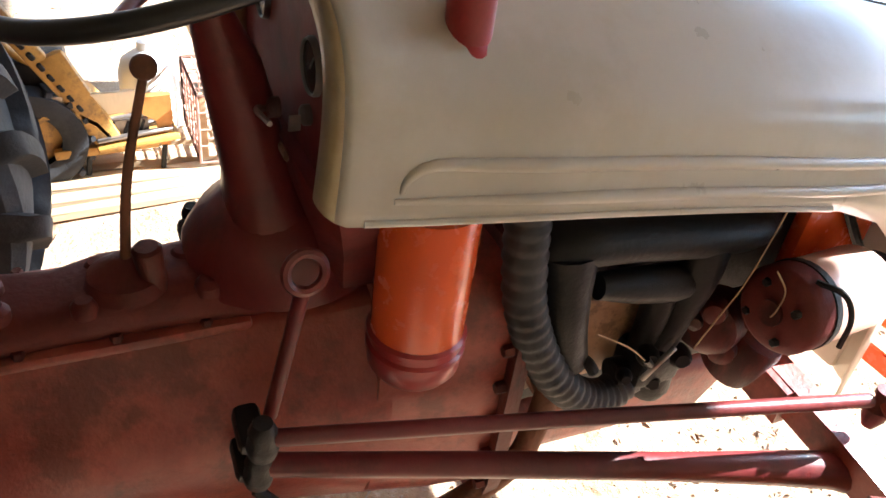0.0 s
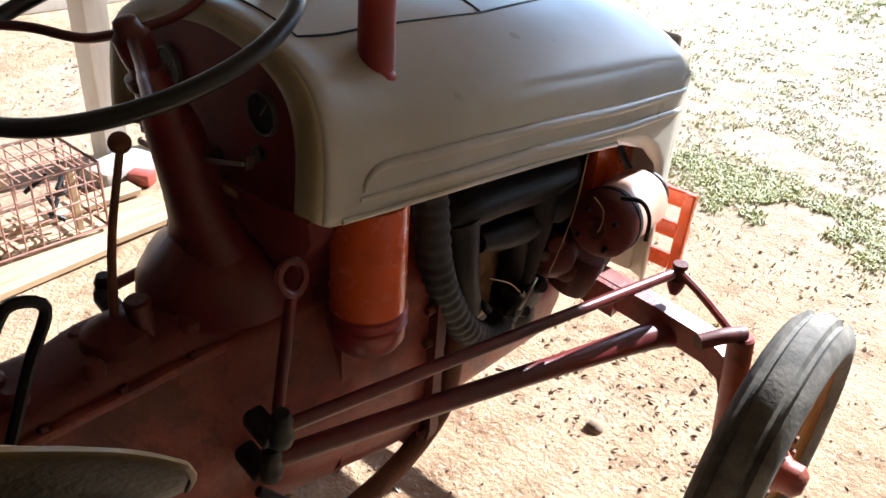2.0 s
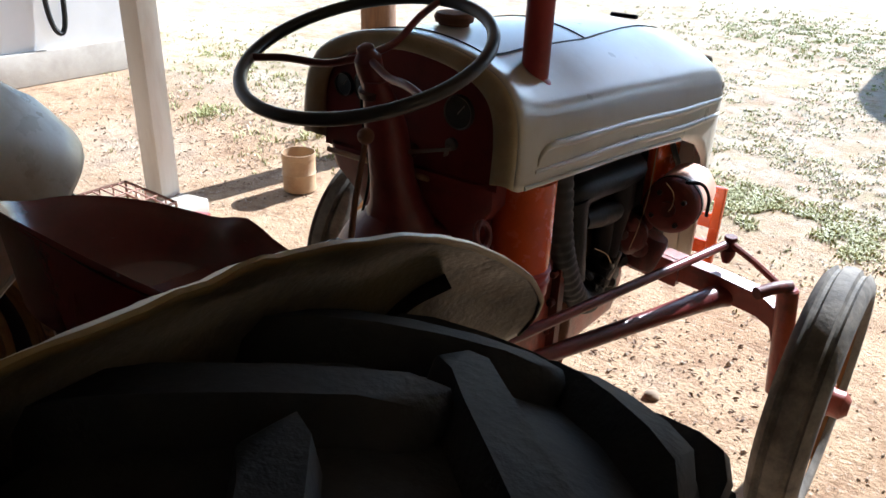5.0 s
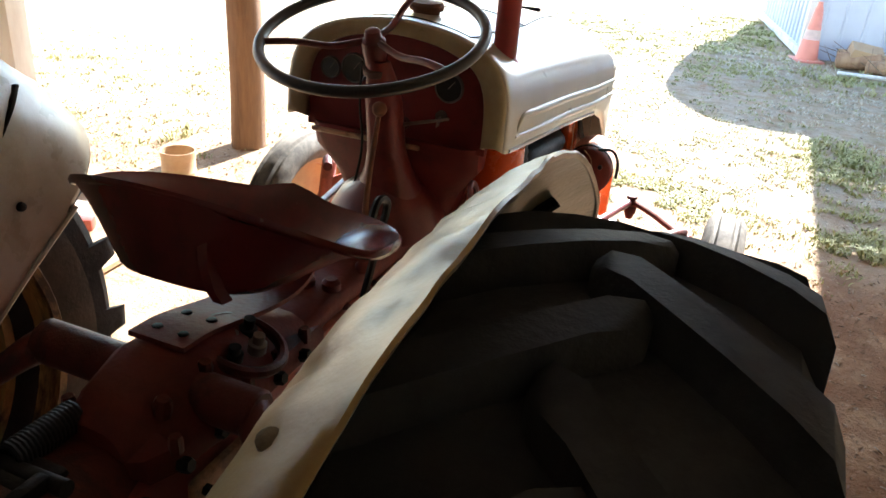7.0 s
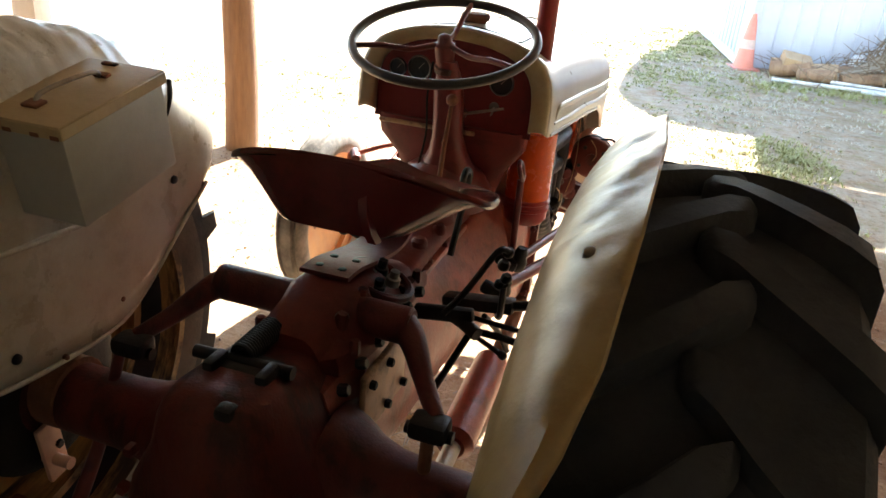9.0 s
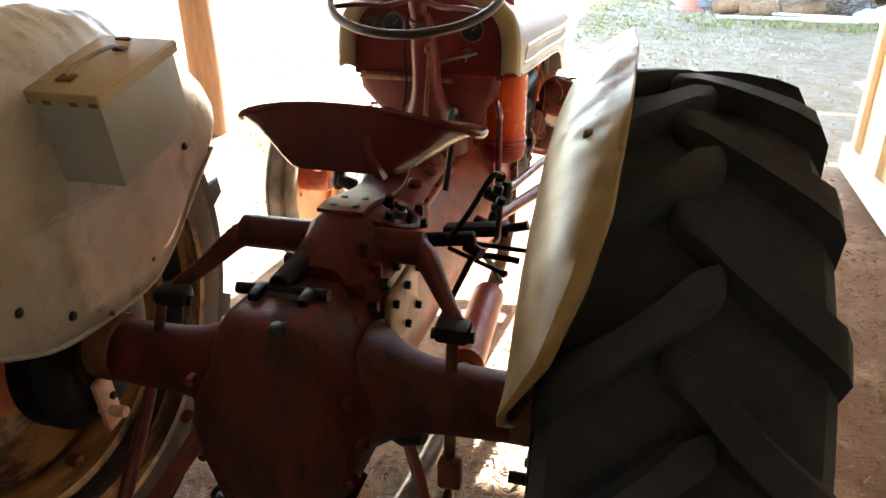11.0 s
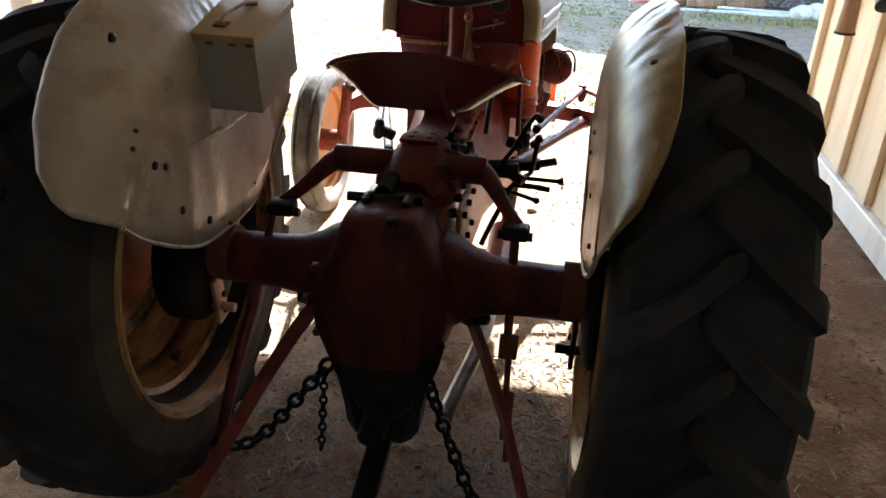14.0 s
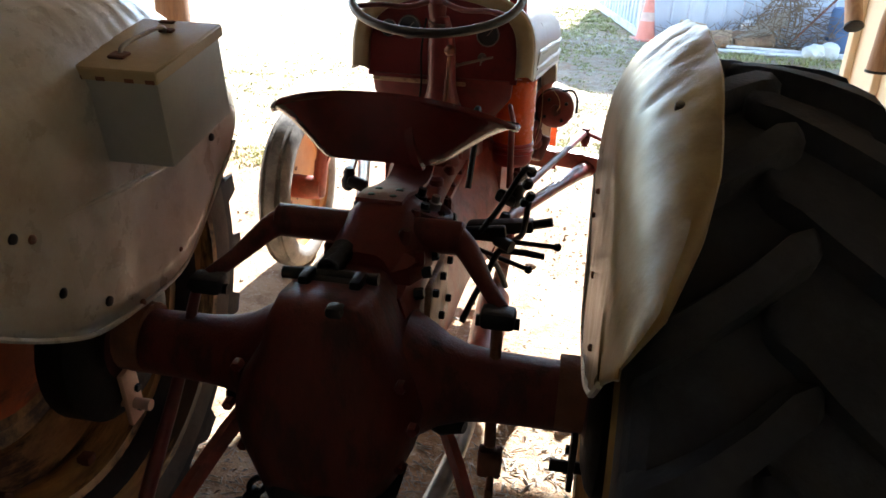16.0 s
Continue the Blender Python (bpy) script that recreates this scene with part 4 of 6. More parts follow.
    bm = loft(B(), full, closed=False)
    bmesh.ops.remove_doubles(bm, verts=bm.verts[:], dist=0.0008)
    # right side takes the paint that carries the warm bounced light
    fd = part("fender", bm, STAINED_WARM if sx > 0 else FENDER, tractor, "dented cream fender with yellow-brown stains and warm bounce in its colour" if sx > 0 else "dented cream fender with small rust spots", sharp=50)
    # hidden side gets the darker paint that carries the shade
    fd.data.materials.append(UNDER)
    top = max(fd.data.polygons, key=lambda p: p.center.z)
    if top.normal.z < 0:
        fd.data.flip_normals()
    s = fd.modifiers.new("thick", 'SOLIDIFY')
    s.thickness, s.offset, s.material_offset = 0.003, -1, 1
    path = [(sx * (px - 0.001), y, z) for y, z in low]
    part("plate_edge", tube(B(), path, 0.005, 6, 4), FENDER, fd)
    for a, x in ((113, 0.50),):
        c = Vector((sx * x, FY + (FR - 0.02) * math.cos(radians(a)), FZ + (FR - 0.02) * math.sin(radians(a))))
        part("fender_bolt", lathe(B(), [(0.008, -0.012), (0.0075, -0.005), (0.005, -0.004)], c, (0, math.cos(radians(a)), math.sin(radians(a))), 12), UNDER, fd)
    part("fender_brace", tube(B(), [(sx * x, FY + r * math.cos(radians(a)), FZ + r * math.sin(radians(a))) for x, r, a in ((px + 0.010, 0.48, 57), (px + 0.012, 0.56, 56.5), (px + 0.024, 0.615, 55.5), (px + 0.052, 0.655, 54))], 0.010, 8, 5, flat=0.5), OILBLACK, fd, "dark brace strap inside the fender")
    marks = [(0.08, 0.856, 0.007), (0.36, 0.86, 0.006), (0.30, 0.93, 0.006), (-0.10, 0.82, 0.006)]
    if sx < 0:
        marks = [(-0.29, 1.20, 0.009), (-0.213, 0.944, 0.009), (-0.175, 0.928, 0.008), (-0.13, 0.816, 0.010), (-0.016, 0.744, 0.010), (0.085, 0.690, 0.007), (0.24, 0.737, 0.006), (0.42, 0.930, 0.009), (-0.279, 1.0, 0.005), (-0.26, 1.028, 0.004)]
    for y, z, r in marks:
        part("rivet", lathe(B(), [(r, -0.004), (r * 0.9, 0.002), (r * 0.5, 0.004)], (sx * (px - 0.002), y, z), (-sx, 0, 0), 12), BLACK if r > 0.0085 else RUST, fd)
    if sx < 0:
        part("plate_crease", tube(B(), [(-px + 0.001, -0.11, 0.937), (-px + 0.004, 0.02, 0.932), (-px + 0.006, 0.12, 0.928), (-px + 0.004, 0.22, 0.924)], 0.006, 8, 6, radii=[0.001, 0.005, 0.007, 0.005, 0.001]), FENDER, fd)
    return fd


def build_toolbox():
    m = pose(-0.3555, 0.140, 1.092, 10.5, 0, 0)

    def turned(bm):
        bmesh.ops.transform(bm, matrix=m, verts=bm.verts)
        return bm

    tb = part("toolbox", turned(box(B(), (0, 0, -0.004), (0.146, 0.236, 0.165), bevel=0.005)), TOOLBOX, tractor, "grey-cream metal toolbox bolted to the fender")
    part("toolbox_lid", turned(box(B(), (0, 0, 0.084), (0.154, 0.248, 0.007), bevel=0.003)), LIDPAINT, tb, "stained tan toolbox lid, warm sky light put into its colour")
    for c, d in (((0, -0.1225, 0.075), (0.156, 0.004, 0.020)), ((0, 0.1225, 0.075), (0.156, 0.004, 0.020)), ((-0.0765, 0, 0.075), (0.004, 0.246, 0.020)), ((0.0765, 0, 0.075), (0.004, 0.246, 0.020))):
        part("lid_flange", turned(box(B(), c, d, bevel=0.0015, seg=1)), LIDPAINT, tb)
    part("lid_handle", turned(tube(B(), [(-0.012, -0.07, 0.088), (-0.012, -0.055, 0.100), (-0.004, 0.0, 0.103), (0.004, 0.045, 0.100), (0.004, 0.055, 0.088)], 0.004, 8)), STEEL, tb)
    part("lid_clasp", turned(box(B(), (-0.012, -0.072, 0.090), (0.030, 0.026, 0.006), bevel=0.002, seg=1)), RUST, tb)
    part("lid_clasp", turned(box(B(), (0.004, 0.06, 0.090), (0.026, 0.016, 0.006), bevel=0.002, seg=1)), RUST, tb)
    part("lid_hinge", turned(box(B(), (-0.02, 0.108, 0.089), (0.03, 0.012, 0.005), bevel=0.002, seg=1)), RUST, tb)
    for x in (-0.06, -0.02, 0.03, 0.066):
        part("rust_spot", turned(box(B(), (x, -0.125, 0.069), (0.016, 0.002, 0.007), bevel=0.0008, seg=1)), RUST, tb)
    part("box_seam", turned(box(B(), (0.0735, -0.1185, -0.01), (0.004, 0.004, 0.145), bevel=0.0015, seg=1)), TOOLBOX, tb)


def build_seat():
    """Pressed steel pan: a wide rim, high at the back, with an upright rear wall and a small flat bottom."""
    N = 64
    rim, low = [], []
    for i in range(N):
        a = 2 * math.pi * i / N
        c, s = math.cos(a), math.sin(a)
        back, front = max(0.0, -s), max(0.0, s)
        x = 0.262 * abs(c) ** 0.9 * math.copysign(1, c)
        y = 0.465 + (0.165 * front ** 0.9 - 0.150 * back ** 0.8)
        rim.append(Vector((x, y, 1.002 + 0.078 * back ** 1.4 - 0.035 * front + 0.022 * math.exp(-(x / 0.05) ** 2) * front)))
        xb = -0.008 + 0.118 * abs(c) ** 0.7 * math.copysign(1, c)
        yb = 0.445 + (0.12 * front ** 0.8 - 0.132 * back ** 0.55)
        low.append(Vector((xb, yb, 0.925 + 0.022 * back - 0.008 * front)))
    rings = [[p + (q - p) * 0.0 + Vector((0, 0, -0.012)) + (p - Vector((0, 0.465, p.z))) * 0.02 for p, q in zip(rim, low)],
             [p + (p - Vector((0, 0.465, p.z))) * 0.03 + Vector((0, 0, -0.004)) for p in rim],
             [p + (p - Vector((0, 0.465, p.z))) * 0.015 + Vector((0, 0, 0.003)) for p in rim], rim]
    for k, drop in ((0.15, 0.07), (0.35, 0.24), (0.6, 0.55), (0.82, 0.84), (0.95, 0.98), (1.0, 1.0)):
        rings.append([Vector((p.x + (q.x - p.x) * k, p.y + (q.y - p.y) * k, p.z + (q.z - p.z) * drop)) for p, q in zip(rim, low)])
    for k in (0.7, 0.3, 0.03):
        rings.append([Vector((-0.008 + (q.x + 0.008) * k, 0.445 + (q.y - 0.445) * k, q.z - 0.002)) for q in low])
    bm = loft(B(), rings, caps=False)
    st = part("seat", bm, SEATRED, tractor, "dark red pressed steel pan seat", sharp=60)
    s = st.modifiers.new("thick", 'SOLIDIFY')
    s.thickness, s.offset = 0.004, -1
    bm = loft(B(), [[(x + u, y + v, z) for u, v in ((-0.011, 0.01), (-0.008, -0.008), (0.008, -0.008), (0.011, 0.01))] for x, y, z in ((0.060, 0.325, 1.03), (0.066, 0.316, 0.99), (0.078, 0.312, 0.955), (0.086, 0.318, 0.935))])
    part("seat_rib", bm, SEATRED, st)
    # broad leaf spring from the lift cover, curling up under the pan
    prof = [(0.26, 0.880), (0.32, 0.876), (0.40, 0.858), (0.48, 0.842), (0.54, 0.838), (0.585, 0.85), (0.60, 0.875), (0.588, 0.90), (0.56, 0.916), (0.50, 0.921), (0.42, 0.924)]
    path = smooth_path([(0, y, z) for y, z in prof], 5)
    rings = []
    for i, p in enumerate(path):
        d = (path[min(i + 1, len(path) - 1)] - path[max(i - 1, 0)]).normalized()
        nrm = Vector((0, -d.z, d.y)) * 0.004
        rings.append([p + Vector((-0.03, 0, 0)) + nrm, p + Vector((0.065, 0, 0)) + nrm, p + Vector((0.065, 0, 0)) - nrm, p + Vector((-0.03, 0, 0)) - nrm])
    sp = part("seat_spring", loft(B(), rings), DULLRED, tractor, "broad flat red seat spring with bolt holes")
    for x, y, z in ((-0.005, 0.29, 0.881), (0.04, 0.29, 0.881), (-0.005, 0.35, 0.873), (0.04, 0.35, 0.873)):
        part("bolt", bolt(B(), (x, y, z), (0, 0, 1), 0.008, 0.003), BLACK, sp)


def build_rear_wheel(sx):
    cx = sx * 0.632
    c = (0, AXY, AXZ)
    wheel = part("rear_wheel", lathe(B(), [(0.07, sx * 0.40 - 0), (0.07, sx * 0.55)], (0, AXY, AXZ), (1, 0, 0), 20), RUST, tractor, "rear wheel with a lugged tyre on a dished rim")
    R = 0.574
    prof = [(0.382, 0.118), (0.405, 0.148), (0.44, 0.158), (0.49, 0.160), (0.535, 0.156), (R - 0.014, 0.138), (R - 0.003, 0.09), (R, 0.04), (R + 0.001, 0)]
    full = [(r, cx + x) for r, x in prof] + [(r, cx - x) for r, x in prof[-2::-1]] + [(0.372, cx - 0.10), (0.372, cx + 0.10), (0.382, cx + 0.118)]
    tb = lathe(B(), full, c, (1, 0, 0), 80, caps=False)
    # lugs, in two rows of slanted bars
    n = 21
    pitch = 2 * math.pi / n
    lug_meshes = []
    for row in (1, -1):
        for i in range(n):
            a0 = i * pitch + (0.010 if row > 0 else pitch / 2)
            rings = []
            for x, r1, r0, lead, w in ((-0.030, 0.598, 0.566, -0.022, 0.013), (-0.020, 0.607, 0.566, -0.016, 0.023), (0.005, 0.611, 0.566, 0.012, 0.027), (0.040, 0.612, 0.566, 0.075, 0.026), (0.080, 0.610, 0.564, 0.133, 0.025), (0.122, 0.605, 0.556, 0.186, 0.026), (0.148, 0.597, 0.545, 0.216, 0.027), (0.160, 0.575, 0.525, 0.232, 0.025), (0.161, 0.520, 0.485, 0.248, 0.016)):
                a = a0 + lead
                px = cx + row * x
                q = []
                for r, da in ((r0, -1.42 * w / 0.6), (r1 - 0.004, -0.92 * w / 0.6), (r1 - 0.004, 0.92 * w / 0.6), (r0, 1.42 * w / 0.6)):
                    q.append((px, AXY + r * math.cos(a + da), AXZ + r * math.sin(a + da)))
                rings.append(q)
            lug_meshes.append(rings)
    part("tyre", tb, RUBBER, wheel, "black farm tyre carcass", sharp=30)
    for rings in lug_meshes:
        lb = loft(B(), rings)
        bmesh.ops.bevel(lb, geom=[e for e in lb.edges if e.calc_face_angle(0) > 0.5], offset=0.009, segments=3, affect='EDGES')
        part("lug", lb, RUBBER, wheel, sharp=50)
    # rim with dished disc
    half = [(0.414, 0.148), (0.422, 0.158), (0.414, 0.168), (0.401, 0.164), (0.394, 0.136), (0.386, 0.124), (0.384, 0.090), (0.372, 0.076), (0.356, 0.070), (0.353, 0.034), (0.344, 0.024), (0.340, 0.006)]
    rp = [(r, cx - x) for r, x in half] + [(r, cx + x) for r, x in half[::-1]]
    rim = part("rim", lathe(B(), rp, c, (1, 0, 0), 64, caps=False), RIM, wheel, "stained cream and rust rim")
    dish = [(0.350, cx + sx * 0.030), (0.336, cx + sx * 0.042), (0.318, cx + sx * 0.070), (0.300, cx + sx * 0.078), (0.286, cx + sx * 0.100), (0.25, cx + sx * 0.106), (0.243, cx + sx * 0.098), (0.215, cx + sx * 0.100)]
    part("dish", lathe(B(), dish, c, (1, 0, 0), 56, caps=False), RIM, wheel, "stained and rusty dished rim centre")
    part("bead", lathe(B(), [(0.418, cx - sx * 0.160), (0.44, cx - sx * 0.1625), (0.475, cx - sx * 0.1640), (0.50, cx - sx * 0.1610)], c, (1, 0, 0), 72, caps=False), SIDEWALL, wheel, "dusty inner sidewall of the tyre")
    d = [(0.219, cx + sx * 0.0975), (0.21, cx + sx * 0.096), (0.19, cx + sx * 0.090), (0.13, cx + sx * 0.04), (0.06, cx + sx * 0.03), (0.001, cx + sx * 0.03)]
    part("wheel_disc", lathe(B(), d, c, (1, 0, 0), 48, caps=False), DISCRED, wheel, "orange-red wheel disc")
    part("brake_drum", lathe(B(), [(0.13, sx * 0.455), (0.165, sx * 0.465), (0.178, sx * 0.475), (0.178, sx * 0.53), (0.16, sx * 0.54)], c, (1, 0, 0), 40), OILBLACK, tractor, "oily black brake drum")
    for a in np.linspace(0, 2 * math.pi, 8, endpoint=False):
        part("rim_lug", box(B(), (cx - sx * 0.03, AXY + 0.338 * math.cos(a), AXZ + 0.338 * math.sin(a)), (0.03, 0.03, 0.02), (math.degrees(a) + 90, 0, 0), bevel=0.004), RUST, wheel)


def build_front_end():
    part("axle_beam", loft(B(), [[(x, 1.76, z - 0.035), (x, 1.80, z - 0.035), (x, 1.80, z + 0.035), (x, 1.76, z + 0.035)] for x, z in ((-0.33, 0.55), (-0.1, 0.575), (0.1, 0.575), (0.33, 0.55))]), SUNRED, tractor, "faded red front axle beam")
    part("axle_pivot", box(B(), (0, 1.80, 0.60), (0.13, 0.12, 0.12), bevel=0.015), SUNRED, tractor)
    for sx in (1, -1):
        rings = []
        for x, y, z, h in ((0.24, 1.80, 0.565, 0.034), (0.42, 1.80, 0.548, 0.034), (0.54, 1.80, 0.530, 0.034), (0.60, 1.795, 0.50, 0.038), (0.625, 1.79, 0.44, 0.035), (0.632, 1.785, 0.37, 0.032)):
            rings.append([(sx * (x + (0.02 if x > 0.58 else 0) * s1), y + s2 * 0.024, z + h * s1 * (0.9 if x < 0.58 else 0.45)) for s1, s2 in ((-1, -1), (1, -1), (1, 1), (-1, 1))])
        part("axle_arm", loft(B(), rings), SUNRED, tractor, "faded red axle extension with bolt holes")
        part("king_pin", cyl(B(), (sx * 0.60, 1.78, 0.60), (sx * 0.635, 1.78, 0.30), 0.026, round_=0.005), SUNRED, tractor)
        bm = tube(B(), [(sx * 0.60, 1.78, 0.605), (sx * 0.58, 1.73, 0.615), (sx * 0.55, 1.68, 0.61)], 0.016, 10, 5)
        part("steering_arm", bm, OILY, tractor)
        # radius rod
        bm = tube(B(), [(sx * 0.21, 0.93, 0.60), (sx * 0.28, 1.2, 0.575), (sx * 0.36, 1.5, 0.545), (sx * 0.43, 1.74, 0.525), (sx * 0.46, 1.80, 0.52)], 0.02, 12, 6, radii=[0.017, 0.019, 0.022, 0.030, 0.03])
        part("radius_rod", bm, RED, tractor, "long red radius rod")
        # steering drag link, pin and cross link
        part("drag_link", tube(B(), [(sx * 0.245, 0.93, 0.69), (sx * 0.34, 1.38, 0.675), (sx * 0.425, 1.80, 0.655)], 0.0115, 10, 5), RED, tractor, "thin steering drag link")
        bm = lathe(B(), [(0.010, -0.05), (0.018, -0.03), (0.02, -0.012), (0.012, 0.0), (0.012, 0.012), (0.016, 0.014), (0.016, 0.024)], (sx * 0.431, 1.822, 0.65), (0, 0, 1), 14)
        part("ball_joint", bm, OILY, tractor, "greasy ball joint")
        part("steer_rod", tube(B(), [(sx * 0.431, 1.822, 0.655), (sx * 0.50, 1.80, 0.635), (sx * 0.575, 1.775, 0.605)], 0.009, 8), SUNRED, tractor)
        for k, (x, y, z) in enumerate(((0.245, 0.925, 0.69), (0.215, 0.925, 0.60))):
            jb = lathe(B(), [(0.010, -0.036), (0.018, -0.028), (0.021, -0.008), (0.016, 0.008), (0.018, 0.016), (0.012, 0.032)], (sx * x, y, z), (0.1, 0, 1), 14)
            box(jb, (sx * (x - 0.03), y - 0.01, z - 0.01), (0.06, 0.034, 0.034), (0, 20, 0), bevel=0.010)
            part("rod_joint", jb, BLACK, tractor, "greasy black rod joint")
        build_front_wheel(sx)
    # front guard of flat bars
    guard = part("front_guard", box(B(), (0, 2.165, 0.56), (0.62, 0.02, 0.045), bevel=0.004, seg=1), ORANGE, tractor, "bright orange-red front guard of flat bars")
    for z in (0.47, 0.65):
        part("guard_bar", box(B(), (0, 2.165, z), (0.62, 0.02, 0.045), bevel=0.004, seg=1), ORANGE, guard)
    for x in (-0.30, -0.1, 0.1, 0.30):
        part("guard_upright", box(B(), (x, 2.145, 0.555), (0.03, 0.02, 0.25), bevel=0.004, seg=1), ORANGE, guard)
    for x in (-0.16, 0.16):
        part("guard_arm", box(B(), (x, 2.03, 0.5), (0.03, 0.21, 0.04), bevel=0.004, seg=1), ORANGE, guard)


def build_front_wheel(sx):
    c = Vector((sx * 0.715, 1.78, 0.335))
    wheel = part("front_wheel", lathe(B(), [(0.045, -0.09), (0.05, -0.05), (0.05, 0.03), (0.036, 0.05), (0.036, 0.075), (0.026, 0.085), (0.02, 0.09)], c, (sx, 0, 0), 24), SUNRED, tractor, "narrow front wheel with ribbed tyre")
    R = 0.335
    prof = [(0.245, -0.042), (0.262, -0.056), (0.285, -0.060), (0.308, -0.056), (0.325, -0.045), (0.331, -0.038), (0.323, -0.032), (0.323, -0.024), (R, -0.018), (R + 0.003, 0), (R, 0.018), (0.323, 0.024), (0.323, 0.032), (0.331, 0.038), (0.325, 0.045), (0.308, 0.056), (0.285, 0.060), (0.262, 0.056), (0.245, 0.042)]
    part("tyre", lathe(B(), prof, c, (sx, 0, 0), 72, caps=False), DUSTY, wheel, "dusty three-rib front tyre", sharp=50)
    rp = [(0.25, -0.045), (0.258, -0.05), (0.25, -0.03), (0.225, -0.02), (0.222, 0.02), (0.25, 0.03), (0.258, 0.05), (0.25, 0.045)]
    part("rim", lathe(B(), rp, c, (sx, 0, 0), 56, caps=False), GOLDRIM, wheel, "faded golden steel rim")
    part("wheel_disc", lathe(B(), [(0.223, 0.0), (0.19, 0.012), (0.12, 0.018), (0.08, 0.03), (0.045, 0.034)], c, (sx, 0, 0), 48, caps=False), GOLDRIM, wheel)
    for k in range(6):
        a = k * math.pi / 3
        part("wheel_nut", bolt(B(), c + Vector((sx * 0.028, 0.075 * math.cos(a), 0.075 * math.sin(a))), (sx, 0, 0), 0.010, 0.012), RUST, wheel)


def build_engine_side():
    # air cleaner
    ac = (0.203, 1.134, 0.725)
    bm = lathe(B(), [(0.030, -0.014), (0.052, -0.008), (0.061, 0.006), (0.0615, 0.030), (0.065, 0.032), (0.065, 0.038), (0.061, 0.042), (0.061, 0.050), (0.065, 0.053), (0.065, 0.059), (0.060, 0.064)], ac, (0, 0, 1), 32)
    a = part("air_cleaner", bm, PIPE, tractor, "oil bath air cleaner with a red cup")
    part("cleaner_body", cyl(B(), (0.203, 1.134, 0.785), (0.203, 1.134, 0.972), 0.0605, seg=36), ORANGE, a, "glossy orange cleaner body")
    bm = lathe(B(), [(0.034, -0.005), (0.0255, 0.004), (0.0255, 0.205), (0.03, 0.206), (0.03, 0.225), (0.0255, 0.226), (0.0255, 0.40), (0.05, 0.41), (0.055, 0.45), (0.03, 0.47)], (0.189, 1.156, 1.152), (0, 0, 1), 24)
    part("intake_pipe", bm, PIPE, tractor, "crimson vertical intake pipe through the hood")
    # ribbed breather hose
    path = smooth_path([(0.2, 1.266, 0.98), (0.207, 1.270, 0.90), (0.21, 1.286, 0.80), (0.213, 1.318, 0.715), (0.215, 1.367, 0.635), (0.214, 1.428, 0.575), (0.208, 1.492, 0.550), (0.19, 1.55, 0.565)], 16)
    rad = []
    for i in range(len(path) * 2):
        rad.append(0.0310 if i % 4 < 2 else 0.0285)
    part("air_hose", tube(B(), path, 0.026, 14, smooth=False, radii=rad[:len(path)]), HOSE, tractor, "grey ribbed air hose")
    # manifold: a sooty casting with a drop leg and a second rail
    bm = tube(B(), [(0.165, 1.325, 0.85), (0.185, 1.36, 0.868), (0.192, 1.46, 0.862), (0.192, 1.58, 0.85), (0.186, 1.68, 0.838), (0.165, 1.74, 0.83)], 0.05, 16, 6, flat=0.8, radii=[0.040, 0.050, 0.046, 0.050, 0.046, 0.038])
    mf = part("manifold", bm, BLACK, tractor, "sooty black cast manifold")
    part("drop_leg", tube(B(), [(0.192, 1.352, 0.86), (0.198, 1.362, 0.79), (0.200, 1.378, 0.71), (0.198, 1.40, 0.645)], 0.034, 14, 6, radii=[0.045, 0.037, 0.034, 0.032]), BLACK, mf)
    part("lower_rail", tube(B(), [(0.200, 1.415, 0.785), (0.203, 1.48, 0.776), (0.203, 1.56, 0.765), (0.198, 1.61, 0.768)], 0.027, 14, 6, radii=[0.020, 0.028, 0.030, 0.026]), BLACK, mf)
    part("riser", tube(B(), [(0.196, 1.60, 0.84), (0.202, 1.60, 0.77), (0.202, 1.585, 0.70), (0.198, 1.57, 0.645)], 0.03, 14, 6, radii=[0.042, 0.036, 0.030, 0.034]), BLACK, mf)
    for y in (1.42, 1.54, 1.67):
        part("port_flange", box(B(), (0.155, y, 0.80), (0.018, 0.085, 0.06), bevel=0.008), BLACK, mf)
        part("stud_nut", bolt(B(), (0.164, y + 0.05, 0.80), (1, 0, 0), 0.009, 0.012), OILBLACK, mf)
    part("drain_cock", tube(B(), [(0.205, 1.41, 0.655), (0.225, 1.415, 0.66), (0.235, 1.425, 0.645)], 0.009, 8, 5), BLACK, mf)
    # carburettor
    bm = box(B(), (0.195, 1.57, 0.60), (0.075, 0.09, 0.07), bevel=0.014)
    lathe(bm, [(0.035, 0), (0.038, -0.04), (0.03, -0.06), (0.012, -0.065)], (0.195, 1.59, 0.58), (0, 0, 1), 16)
    cyl(bm, (0.195, 1.55, 0.62), (0.195, 1.55, 0.74), 0.025)
    cyl(bm, (0.195, 1.50, 0.585), (0.195, 1.63, 0.585), 0.024)
    part("carburettor", bm, BLACK, tractor, "greasy black carburettor")
    part("choke_lever", tube(B(), [(0.235, 1.53, 0.60), (0.245, 1.54, 0.64), (0.24, 1.57, 0.66)], 0.005, 8), STEEL, tractor)
    gv = part("governor", lathe(B(), [(0.03, -0.05), (0.048, -0.042), (0.052, -0.01), (0.048, 0.03), (0.032, 0.046), (0.016, 0.05)], (0.215, 1.665, 0.672), (0.5, -1, 0.1), 22), OILY, tractor, "lumpy oily red governor housing")
